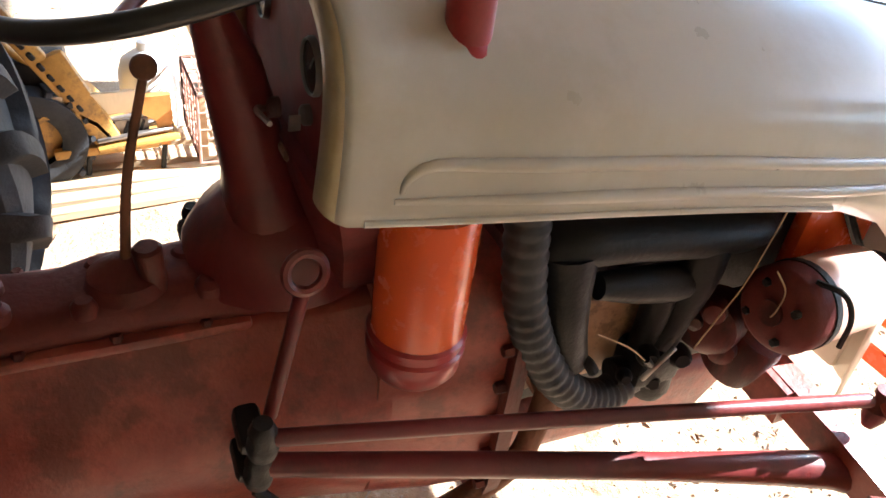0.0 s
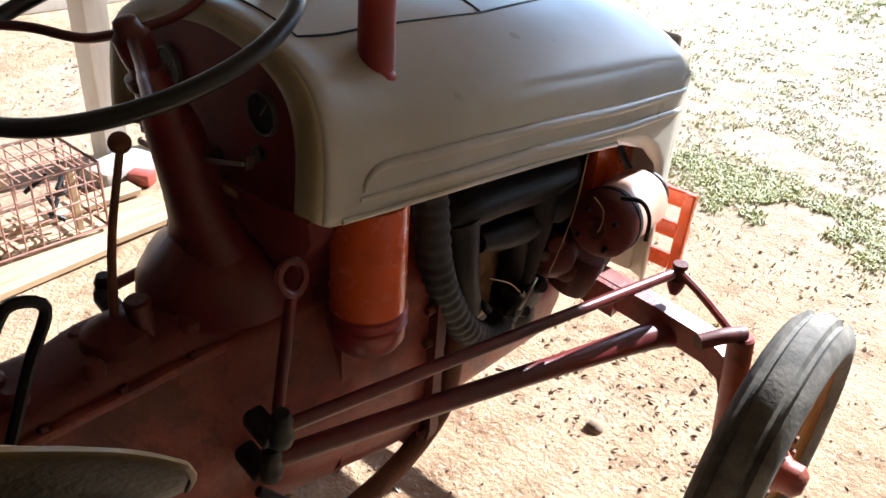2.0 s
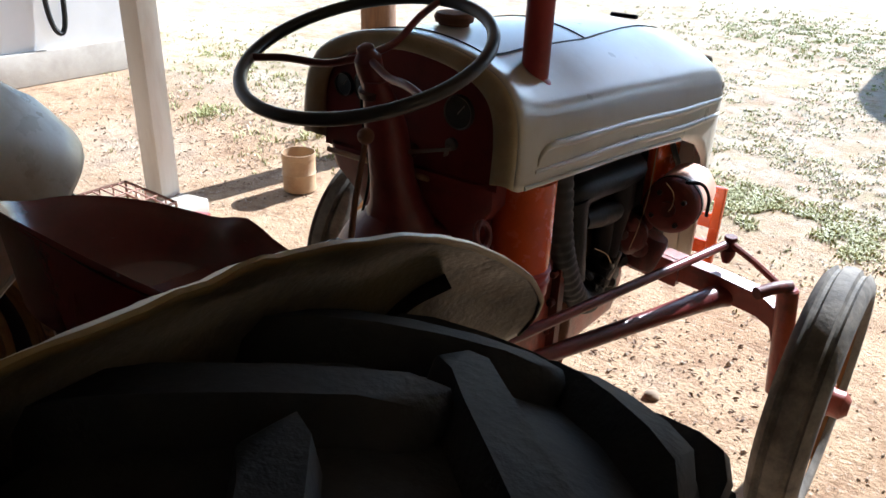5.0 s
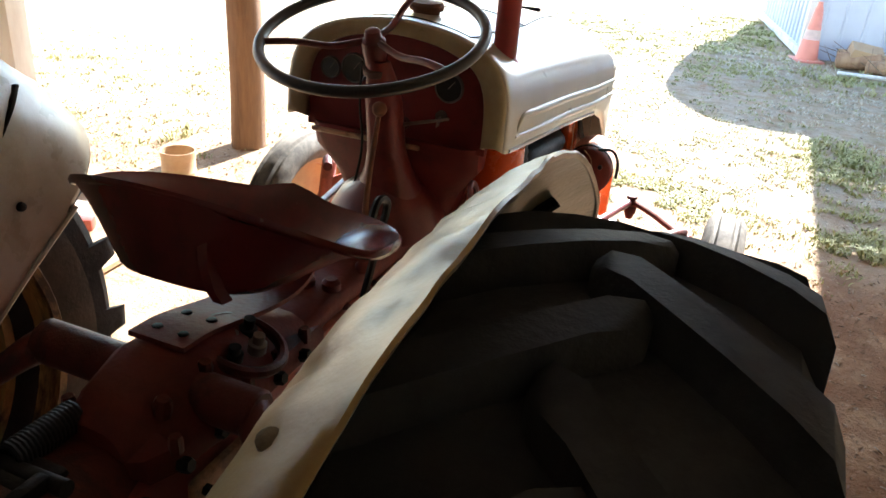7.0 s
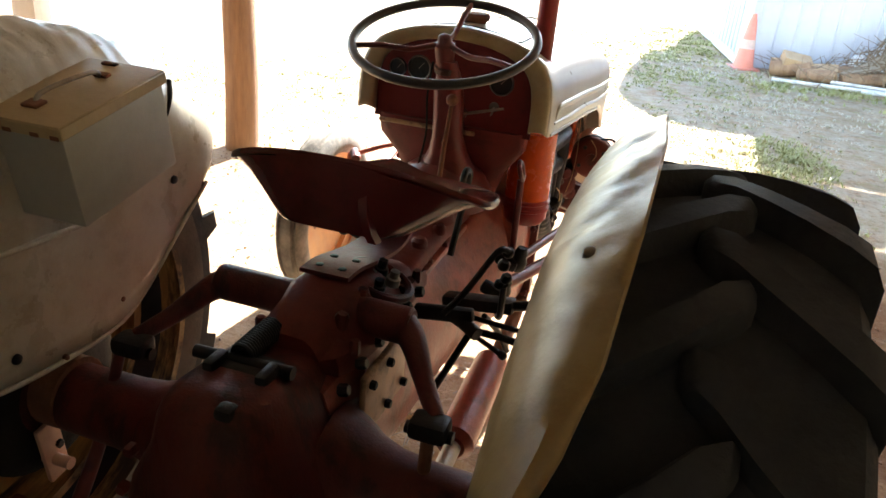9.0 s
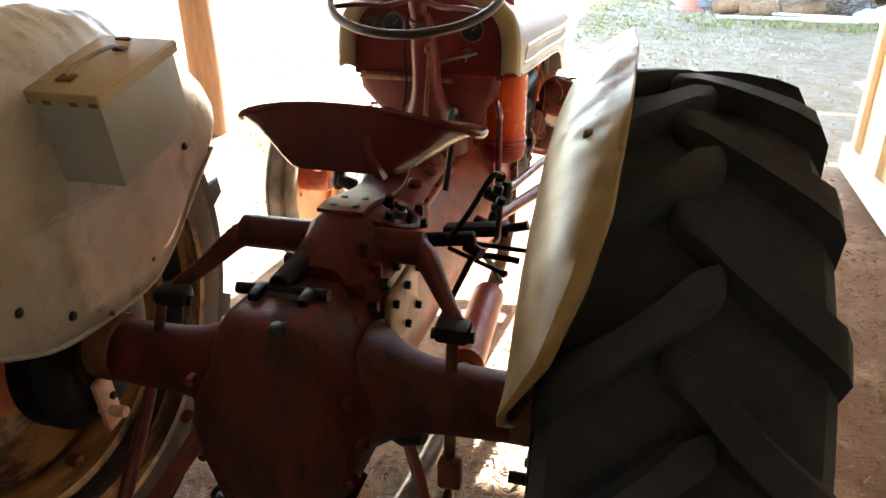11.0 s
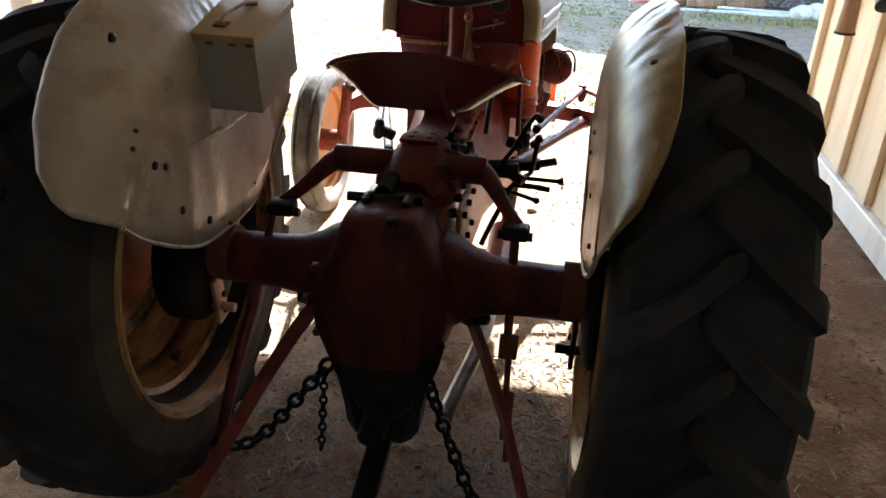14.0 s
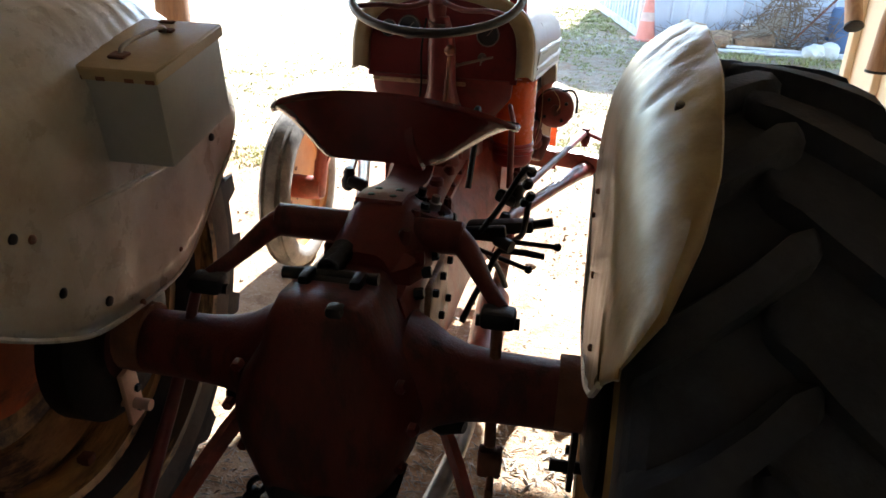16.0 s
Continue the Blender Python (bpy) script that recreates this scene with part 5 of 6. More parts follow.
    for x, y, z, r in ((0.235, 1.632, 0.715, 0.020), (0.250, 1.665, 0.640, 0.024), (0.215, 1.625, 0.655, 0.018), (0.245, 1.70, 0.700, 0.022), (0.225, 1.61, 0.690, 0.013)):
        part("governor_boss", lathe(B(), [(r, -r), (r * 1.05, 0), (r * 0.85, r * 0.6), (r * 0.4, r * 0.8)], (x, y, z), (0.7, -0.7, 0.1), 14), OILY if r > 0.019 else DARKOIL, gv)
    part("governor_rod", tube(B(), [(0.245, 1.40, 0.735), (0.25, 1.46, 0.70), (0.245, 1.51, 0.655)], 0.0013, 6), TIN, tractor, "thin bright control rod")
    part("governor_arm", tube(B(), [(0.245, 1.512, 0.656), (0.24, 1.53, 0.635), (0.225, 1.535, 0.62)], 0.006, 8), BLACK, tractor)
    part("fuel_line", tube(B(), [(0.20, 1.60, 0.56), (0.19, 1.52, 0.52), (0.18, 1.40, 0.53), (0.17, 1.30, 0.70)], 0.005, 8), RUST, tractor)
    for x, y, z, r in ((0.225, 1.535, 0.64, 0.018), (0.228, 1.60, 0.625, 0.020), (0.222, 1.565, 0.575, 0.016), (0.215, 1.63, 0.60, 0.014), (0.225, 1.50, 0.605, 0.013)):
        part("carburettor_fitting", lathe(B(), [(r * 0.7, -r), (r, -r * 0.5), (r, r * 0.3), (r * 0.6, r)], (x, y, z), (1, -0.4, 0.2), 10), OILBLACK, tractor)
    # generator
    ga, gb = Vector((0.310, 1.658, 0.770)), Vector((0.290, 1.905, 0.764))
    bm = lathe(B(), [(0.066, 0.02), (0.067, 0.03), (0.067, 0.19), (0.06, 0.2)], ga, gb - ga, 32)
    g = part("generator", bm, SALMON, tractor, "faded salmon generator body")
    part("generator_end", lathe(B(), [(0.02, -0.006), (0.052, -0.004), (0.064, 0.006), (0.068, 0.012), (0.068, 0.05)], ga, gb - ga, 32), DULLRED, g, "dark red generator end plate")
    part("generator_pulley", lathe(B(), [(0.05, 0.21), (0.05, 0.218), (0.035, 0.225), (0.05, 0.233), (0.05, 0.24)], ga, gb - ga, 28), BLACK, g)
    part("generator_bracket", box(B(), (0.25, 1.74, 0.72), (0.14, 0.10, 0.03), (0, -25, 0), bevel=0.006), BLACK, tractor)
    part("band_clip", lathe(B(), [(0.0685, 0.045), (0.070, 0.046), (0.070, 0.058), (0.0685, 0.059)], ga, gb - ga, 32), BLACK, g, "dark band clip")
    part("brush_cap", cyl(B(), ga - (gb - ga).normalized() * 0.012, ga, 0.02, seg=16), OILY, g)
    for k in range(4):
        a = 0.6 + k * math.pi / 2
        part("end_bolt", bolt(B(), ga + Vector((0.045 * math.cos(a), -0.002, 0.045 * math.sin(a))), (0, -1, 0), 0.007, 0.008), BLACK, g)
    part("terminal", tube(B(), [ga + Vector((0.02, 0.03, 0.064)), ga + Vector((0.055, 0.05, 0.062)), ga + Vector((0.074, 0.06, 0.03)), ga + Vector((0.076, 0.062, -0.02))], 0.0045, 6), BLACK, g)
    part("wiring", tube(B(), [(0.315, 1.648, 0.765), (0.325, 1.640, 0.79), (0.318, 1.65, 0.815), (0.30, 1.64, 0.84)], 0.0013, 6), TIN, tractor, "pale wire lead")
    part("wiring", tube(B(), [(0.25, 1.60, 0.66), (0.262, 1.605, 0.72), (0.262, 1.64, 0.80), (0.25, 1.68, 0.92)], 0.0013, 6), TIN, tractor, "pale wire lead")
    # oil filter below the generator
    part("oil_filter", lathe(B(), [(0.03, 0), (0.048, 0.01), (0.05, 0.02), (0.05, 0.09), (0.045, 0.1)], (0.228, 1.715, 0.565), (0.3, 0.2, 1), 24), OILY, tractor, "oily red filter can")
    # exhaust under the chassis
    part("exhaust_pipe", tube(B(), [(0.19, 1.39, 0.60), (0.195, 1.375, 0.50), (0.20, 1.34, 0.42), (0.20, 1.22, 0.355), (0.20, 1.06, 0.335), (0.20, 0.98, 0.33)], 0.021, 12, 6), RUST, tractor, "rusty exhaust pipe")
    part("pipe_hanger", tube(B(), [(0.17, 0.93, 0.50), (0.20, 0.99, 0.43), (0.225, 1.04, 0.345)], 0.009, 8), BLACK, tractor)
    part("muffler", cyl(B(), (0.197, 0.99, 0.33), (0.208, 0.58, 0.33), 0.048, round_=0.018, seg=22), SUNRED, tractor, "faded red round muffler")
    part("tail_pipe", tube(B(), [(0.208, 0.585, 0.33), (0.208, 0.30, 0.328), (0.167, 0.04, 0.30), (0.155, -0.03, 0.29)], 0.021, 14, 6), STEEL, tractor, "dull steel tail pipe")
    # clutch pedal shaft and ring-topped lever
    bm = ring(B(), (0.208, 0.985, 0.902), (1, 0.1, 0.3), 0.023, 0.0065, 28, 8)
    cyl(bm, (0.210, 0.982, 0.880), (0.22, 0.94, 0.70), 0.009)
    part("brake_lever", bm, RED, tractor, "dark red lever with a ring end")


build_hood()
build_dash()
build_steering()
build_drivetrain()
build_rear_end()
for sx in (1, -1):
    build_fender(sx)
    build_rear_wheel(sx)
build_toolbox()
build_seat()
build_front_end()
build_engine_side()

# ---- things in the yard ----
def build_posts():
    bm = B()
    rings = []
    for k, z in enumerate(np.linspace(-0.05, 2.49, 26)):
        r = 0.104 - 0.008 * z
        rings.append([(-2.03 + 0.012 * noise.noise(Vector((z * 1.3, 1, 0))) + r * math.cos(a) * (1 + 0.05 * noise.noise(Vector((math.cos(a) * 2.5, math.sin(a) * 2.5, z * 1.2)))),
                       3.26 + r * math.sin(a) * (1 + 0.09 * noise.noise(Vector((math.cos(a) * 3, math.sin(a) * 3, z * 1.5 + 8)))), z) for a in np.linspace(0, 2 * math.pi, 26, endpoint=False)])
    loft(bm, rings)
    solo("wooden_post", bm, POSTWOOD, "rough brown timber post holding the roof edge", "post", (-2.03, 3.26, 0), sharp=70)
    bm = box(B(), (-2.20, 1.89, 1.24), (0.11, 0.11, 2.5), (0, 0, 8), bevel=0.006)
    solo("white_post", bm, WHITEWOOD, "white painted square timber post", "post", (-2.20, 1.89, 0))
    bm = box(B(), (-2.04, 1.84, 0.03), (0.17, 0.28, 0.07), (0, 0, 14), bevel=0.012)
    solo("concrete_block", bm, CONCRETE, "pale concrete block at the foot of a white post", "block", (-2.04, 1.84, 0))
    bm = box(B(), (-1.90, 1.86, 0.025), (0.10, 0.07, 0.055), (0, 0, 30), bevel=0.008)
    solo("brick", bm, SUNRED, "single red brick lying on the dirt", "brick", (-1.90, 1.86, 0))


def build_can():
    at = (-1.885, 2.48, 0.0)
    bm = lathe(B(), [(0.082, 0.0), (0.086, 0.004), (0.084, 0.012), (0.084, 0.09), (0.087, 0.093), (0.084, 0.097), (0.084, 0.17), (0.087, 0.173), (0.087, 0.20), (0.082, 0.20), (0.080, 0.19), (0.079, 0.02), (0.0, 0.015)], at, (0, 0, 1), 28, caps=False)
    solo("tin_can", bm, TIN, "rusty open tin can on the dirt", "can", at)


def wire_panel(parent, o, u, v, nu, nv, r=0.0035, name="wire"):
    """A mesh panel of straight wires from corner o along u and v."""
    o, u, v = Vector(o), Vector(u), Vector(v)
    for i in range(nu + 1):
        a = o + u * (i / nu)
        part(name, cyl(B(), a, a + v, r * (1.6 if i in (0, nu) else 1), seg=6), CRATEWIRE, parent)
    for j in range(nv + 1):
        a = o + v * (j / nv)
        part(name, cyl(B(), a, a + u, r * (1.6 if j in (0, nv) else 1), seg=6), CRATEWIRE, parent)


def build_crate():
    at = (-1.74, 1.335, 0.05)
    c = thing("wire_crate", "rusty wire crate standing on old boards", "crate", at)
    x0, x1, y0, y1, z0, z1 = -1.91, -1.57, 1.13, 1.54, 0.05, 0.30
    wire_panel(c, (x0, y0, z1), (x1 - x0, 0, 0), (0, y1 - y0, 0), 3, 11)
    wire_panel(c, (x1, y0, z0), (0, y1 - y0, 0), (0, 0, z1 - z0), 7, 4)
    wire_panel(c, (x0, y0, z0), (0, y1 - y0, 0), (0, 0, z1 - z0), 7, 4)
    wire_panel(c, (x0, y1, z0), (x1 - x0, 0, 0), (0, 0, z1 - z0), 5, 4)
    wire_panel(c, (x0, y0, z0), (x1 - x0, 0, 0), (0, 0, z1 - z0), 5, 4)
    wire_panel(c, (x0, y0, z0), (x1 - x0, 0, 0), (0, y1 - y0, 0), 2, 4)
    for y in (1.18, 1.48):
        part("corner_stake", box(B(), (-1.60, y - 0.03, 0.175), (0.02, 0.025, 0.24), bevel=0.003, seg=1), RAWWOOD, c)
    for k in range(7):
        a = (-1.74 + random.uniform(-0.1, 0.1), 1.38 + random.uniform(-0.1, 0.1), 0.07 + 0.015 * k)
        b = Vector(a) + Vector((random.uniform(-0.1, 0.1), random.uniform(-0.1, 0.1), random.uniform(0.02, 0.06)))
        part("scrap_rod", cyl(B(), a, b, 0.009, seg=8), BLACK, c, "dark scrap rod lying in the crate")


def build_boards():
    for x, y, l, w, z, rot in ((-1.50, 1.22, 1.35, 0.06, 0.02, 4), (-1.58, 1.25, 1.3, 0.09, 0.018, 2), (-1.70, 1.2, 1.2, 0.10, 0.018, -2), (-1.84, 1.25, 1.1, 0.10, 0.018, 1), (-1.43, 1.05, 0.9, 0.045, 0.018, 6)):
        bm = box(B(), (x, y, z), (w, l, 0.028), (0, 0, rot), bevel=0.004, seg=1)
        solo("old_board", bm, RAWWOOD, "weathered board lying on the dirt under a wire crate", "board", (x, y, 0), group="boards under the crate")


def build_tiller():
    at = (-1.75, 0.78, 0)
    t = thing("garden_tiller", "yellow garden machine with a black treaded tyre", "tiller", at)
    for x in (-1.62, -1.92):
        c = Vector((x, 0.62, 0.17))
        part("tyre", lathe(B(), [(0.09, -0.035), (0.13, -0.05), (0.165, -0.045), (0.175, 0), (0.165, 0.045), (0.13, 0.05), (0.09, 0.035)], c, (1, 0, 0), 32, caps=False), RUBBER, t)
        for k in range(16):
            a = 2 * math.pi * k / 16
            part("lug", box(B(), c + Vector((0, 0.172 * math.cos(a), 0.172 * math.sin(a))), (0.085, 0.022, 0.022), (math.degrees(a), 0, 14), bevel=0.003, seg=1), RUBBER, t)
        part("rim", lathe(B(), [(0.095, -0.03), (0.09, 0.0), (0.03, 0.01), (0.02, 0.03)], c, (1, 0, 0), 24), YELLOW, t)
    part("tine_hood", loft(B(), [[(x, 0.72 + 0.15 * math.cos(a), 0.10 + 0.17 * math.sin(a)) for a in np.linspace(0.1, 3.0, 9)] + [(x, 0.72 + 0.14 * math.cos(a), 0.10 + 0.155 * math.sin(a)) for a in np.linspace(3.0, 0.1, 9)] for x in (-1.58, -1.9)]), YELLOW, t, "yellow sheet hood")
    part("deck", box(B(), (-1.72, 0.93, 0.15), (0.34, 0.26, 0.02), (6, 0, 3), bevel=0.006), YELLOW, t)
    for k in range(5):
        part("slat", box(B(), (-1.86 + 0.07 * k, 0.93, 0.175), (0.022, 0.24, 0.012), (6, 0, 3), bevel=0.003, seg=1), STEEL, t)
    part("side_panel", box(B(), (-1.60, 0.80, 0.281), (0.012, 0.29, 0.088), (2, 14, 0), bevel=0.004), BOARD, t, "cream sheet metal side panel")
    part("lower_bar", box(B(), (-1.59, 0.84, 0.128), (0.03, 0.32, 0.030), (3, 0, 0), bevel=0.004), YELLOW, t)
    part("bracket", loft(B(), [[(x, y, z) for y, z in ((0.950, 0.300), (1.050, 0.305), (1.052, 0.225), (1.038, 0.125), (1.008, 0.125), (0.998, 0.215), (0.955, 0.245))] for x in (-1.615, -1.585)]), BRACKET, t, "orange-yellow bent bracket")
    part("grille", box(B(), (-1.605, 0.88, 0.190), (0.010, 0.19, 0.060), (2, 0, 0), bevel=0.003, seg=1), STEEL, t, "pale slotted grille")
    for k in range(4):
        part("grille_slot", box(B(), (-1.598, 0.81 + 0.047 * k, 0.190), (0.006, 0.010, 0.056), (-22, 0, 0)), BLACK, t)
    for y in (0.775, 1.012):
        part("foot_strut", box(B(), (-1.60, y, 0.062), (0.02, 0.016, 0.125), (-8, 0, 0), bevel=0.003, seg=1), BLACK, t)
    for k in range(9):
        part("chain_link", box(B(), (-1.585, 0.60 + 0.022 * k, 0.56 - 0.035 * k), (0.016, 0.016, 0.028), (32, 0, 0), bevel=0.004, seg=1), BLACK, t)
    part("chain_guard", box(B(), (-1.60, 0.68, 0.44), (0.03, 0.06, 0.36), (31, 0, 0), bevel=0.01), YELLOW, t)
    part("engine", box(B(), (-1.75, 0.66, 0.34), (0.2, 0.2, 0.15), bevel=0.03), BLACK, t, "small black engine")
    part("belt_guard", box(B(), (-1.60, 0.78, 0.30), (0.04, 0.09, 0.34), (24, 0, 0), bevel=0.02), YELLOW, t)
    for x in (-1.66, -1.86):
        part("handlebar", tube(B(), [(x, 0.75, 0.3), (x - 0.02, 0.5, 0.55), (x - 0.04, 0.25, 0.8)], 0.013, 10, 5), YELLOW, t)


def build_left_clutter():
    bm = lathe(B(), [(0.085, 0.0), (0.10, 0.01), (0.105, 0.05), (0.105, 0.22), (0.09, 0.27), (0.05, 0.30), (0.03, 0.31), (0.03, 0.34), (0.0, 0.34)], (-1.98, 1.02, 0), (0, 0, 1), 28)
    solo("plastic_jug", bm, WHITEPLASTIC, "white plastic jug standing on the dirt", "jug", (-1.98, 1.02, 0))
    bm = cyl(B(), (-2.20, 1.33, 0.02), (-2.42, 0.85, 1.35), 0.028, 0.026, 14, 0.004)
    solo("leaning_pole", bm, RAWWOOD, "long peeled pole leaning in the yard", "pole", (-2.20, 1.33, 0))
    bm = cyl(B(), (-2.22, 1.44, 0.0), (-2.30, 1.29, 0.46), 0.026, 0.028, 14, 0.004)
    lathe(bm, [(0.033, 0), (0.036, 0.012), (0.03, 0.02)], (-2.30, 1.29, 0.455), (-0.08, -0.15, 0.46), 14)
    solo("stub_pole", bm, RAWWOOD, "short leaning pole with a dark capped end", "pole", (-2.22, 1.44, 0))


def build_left_building():
    b = thing("white_building", "white building with a concrete base across the yard", "building", (-6.5, 0.6, 0))
    bm = box(B(), (-7.2, 0.2, 1.62), (4.7, 6.6, 2.8))
    part("wall", bm, STUCCO, b)
    part("foundation", box(B(), (-7.19, 0.2, 0.11), (4.78, 6.68, 0.24), bevel=0.01), CONCRETE, b, "tan concrete footing")
    part("roof", box(B(), (-7.2, 0.2, 3.08), (5.3, 7.2, 0.14), bevel=0.01), SIDING, b)
    bm = tube(B(), [(-4.83, 2.84, 1.2), (-4.81, 2.81, 0.60), (-4.80, 2.85, 0.36), (-4.80, 2.93, 0.44), (-4.81, 2.96, 1.2)], 0.020, 8, 6)
    solo("hanging_strap", bm, BLACK, "dark strap looped against the white wall", "strap", (-4.82, 2.88, 0.36))


def build_far_shed():
    b = thing("metal_shed", "pale grey ribbed metal shed across the yard", "shed", (1.15, 9.75, 0))
    ex = Vector((1, 0.03, 0)).normalized()
    ey = Vector((-0.153, 1.0, 0)).normalized()
    o = Vector((1.15, 9.75, 0))
    H = 2.3
    bm = B()
    ring0 = [o, o + ex * 9, o + ex * 9 + ey * 3.6, o + ey * 3.6]
    loft(bm, [ring0, [p + Vector((0, 0, H)) for p in ring0]])
    part("wall", bm, SIDING, b)
    for k in range(40):
        p = o + ex * (0.14 + k * 0.225)
        part("siding_rib", box(B(), p + Vector((0, -0.012, H / 2)), (0.03, 0.03, H), (0, 0, 1.7), bevel=0.006, seg=1), SIDING, b)
    for k in range(15):
        p = o + ey * (0.12 + k * 0.24)
        part("siding_rib", box(B(), p + Vector((-0.012, 0, H / 2)), (0.03, 0.03, H), (0, 0, 8.7), bevel=0.006, seg=1), SIDING, b)
    part("corner_trim", box(B(), o + Vector((-0.004, -0.004, H / 2)), (0.09, 0.09, H), (0, 0, 5), bevel=0.004, seg=1), WHITEWOOD, b)
    part("base_trim", box(B(), o + ey * 1.8 + Vector((-0.03, 0, 0.06)), (0.05, 3.6, 0.10), (0, 0, 8.7), bevel=0.004, seg=1), WHITEPLASTIC, b, "white base trim")
    # unseen roof outline, rounded and overhung to shape the shadow on the yard
    edge = [(9.2, -0.45), (9.2, 3.75), (-0.08, 3.75), (-0.28, 3.0), (-0.53, 1.7)] + [(-0.02 - 0.62 * math.cos(a), 0.80 - 1.25 * math.sin(a)) for a in np.linspace(0, math.pi / 2, 13)]
    ring0 = [o + ex * u + ey * v for u, v in edge]
    part("roof", loft(B(), [[p + Vector((0, 0, H + 0.01)) for p in ring0], [p + Vector((0, 0, H + 0.09)) for p in ring0]]), SIDING, b)


def build_cone():
    at = Vector((1.20, 9.50, 0))
    c = thing("traffic_cone", "faded orange traffic cone beside a metal shed", "cone", at)
    part("cone_body", lathe(B(), [(0.125, 0.02), (0.12, 0.05), (0.045, 0.58), (0.03, 0.62), (0.028, 0.66), (0.0, 0.665)], at, (0, 0, 1), 28), CONE, c)
    part("cone_base", box(B(), at + Vector((0, 0, 0.012)), (0.32, 0.32, 0.03), (0, 0, 20), bevel=0.01), CONE, c)
    part("cone_band", lathe(B(), [(0.0925, 0.25), (0.078, 0.36)], at, (0, 0, 1), 28, caps=False), mat("pale_cone_band", (0.75, 0.55, 0.48), 0.5, scale=6), c, "pale reflective band")


CARTONS = ((1.78, 9.36, 0.20, (0.34, 0.22, 0.10), (18, 8, 10)), (2.05, 9.22, 0.13, (0.36, 0.24, 0.07), (24, -6, -8)), (1.66, 9.50, 0.10, (0.26, 0.2, 0.16), (0, 0, 20)))


def build_junk():
    rnd = random.Random(5)
    # brush heap
    bm = B()
    for k in range(420):
        c = Vector((2.75 + rnd.gauss(0, 0.55), 9.35 + rnd.gauss(0, 0.22), 0))
        top = 0.55 * math.exp(-((c.x - 2.95) / 0.5) ** 2) + 0.15
        c.z = rnd.uniform(0.0, top)
        d = Vector((rnd.uniform(-1, 1), rnd.uniform(-0.6, 0.6), rnd.uniform(-0.1, 0.7))).normalized()
        L = rnd.uniform(0.15, 0.5)
        cyl(bm, c - d * L * 0.3, c + d * L * 0.7, rnd.uniform(0.003, 0.009), 0.002, 5)
    solo("brush_heap", bm, STRAW, "heap of dry brush and twigs by a metal shed", "brush", (2.75, 9.35, 0), kind="stuff")
    for x, y, z, l, r, rot in ((2.15, 9.30, 0.10, 0.55, 0.10, 8), (2.0, 9.15, 0.08, 0.4, 0.08, -20), (2.5, 9.2, 0.09, 0.5, 0.085, 15), (1.72, 9.32, 0.10, 0.45, 0.10, -6)):
        d = Vector((math.cos(radians(rot)), math.sin(radians(rot)), 0.12))
        p = Vector((x, y, z))
        solo("cut_log", cyl(B(), p - d * l / 2, p + d * l / 2, r, r * 0.92, 16, 0.01), LIMB, "short cut log in a scrap heap", "log", (x, y, 0), group="logs by the shed")
    for x, y, l, rot, z in ((2.45, 8.85, 1.9, 4, 0.03), (2.9, 8.95, 1.5, -7, 0.05), (3.1, 8.80, 1.3, 3, 0.03)):
        d = Vector((math.cos(radians(rot)), math.sin(radians(rot)), 0))
        p = Vector((x, y, z))
        solo("white_pipe", cyl(B(), p - d * l / 2, p + d * l / 2, 0.022, seg=12), WHITEPLASTIC, "thin white plastic pipe lying on the grass", "pipe", (x, y, 0), group="pipes by the shed")
    bm = cyl(B(), (2.9, 9.15, 0.10), (3.45, 9.35, 0.72), 0.014, seg=8)
    solo("iron_bar", bm, RUST, "thin iron bar leaning over a brush heap", "bar", (2.9, 9.15, 0))
    at = (3.62, 9.35, 0)
    bm = lathe(B(), [(0.22, 0), (0.24, 0.02), (0.25, 0.25), (0.24, 0.27), (0.25, 0.29), (0.24, 0.52), (0.22, 0.55), (0.2, 0.54), (0.0, 0.53)], at, (0, 0, 1), 28)
    solo("blue_barrel", bm, BLUEPLASTIC, "blue plastic barrel beside a brush heap", "barrel", at)
    for at, r, h in (((3.30, 8.85, 0), 0.11, 0.2), ((2.45, 9.45, 0.12), 0.09, 0.22)):
        bm = lathe(B(), [(r * 0.9, 0), (r, 0.02), (r, h * 0.75), (r * 0.6, h * 0.95), (r * 0.3, h), (0, h)], at, (0, 0, 1), 20)
        solo("plastic_bottle", bm, WHITEPLASTIC, "white plastic bottle in a scrap heap", "bottle", at)
    # flattened cartons, leaning board, roll of wire netting, bag
    card = mat("brown_cardboard", (0.50, 0.36, 0.22), 0.85, dark=(0.38, 0.26, 0.15), scale=4, amount=0.5, bump=0.05)
    for x, y, z, s, rot in CARTONS:
        solo("cardboard_box", box(B(), (x, y, z), s, rot, bevel=0.006, seg=1), card, "flattened brown cardboard box in a scrap heap", "box", (x, y, 0), group="cartons by the shed")
    bm = loft(B(), [[(2.18, 9.12, 0.02), (2.26, 9.22, 0.02), (2.24, 9.24, 0.10), (2.16, 9.14, 0.10)], [(2.84, 9.28, 0.30), (2.9, 9.38, 0.30), (2.9, 9.42, 0.50), (2.84, 9.32, 0.50)]])
    solo("leaning_board", bm, CONCRETE, "grey weathered board leaning over a scrap heap", "board", (2.5, 9.2, 0))
    roll = []
    for k in range(9):
        a = math.pi * k / 9
        roll.append([(2.82 + 0.24 * math.cos(t) * math.cos(a), 9.36 + 0.16 * math.cos(t) * math.sin(a), 0.32 + 0.34 * math.sin(t)) for t in np.linspace(-0.6, math.pi + 0.6, 19)])
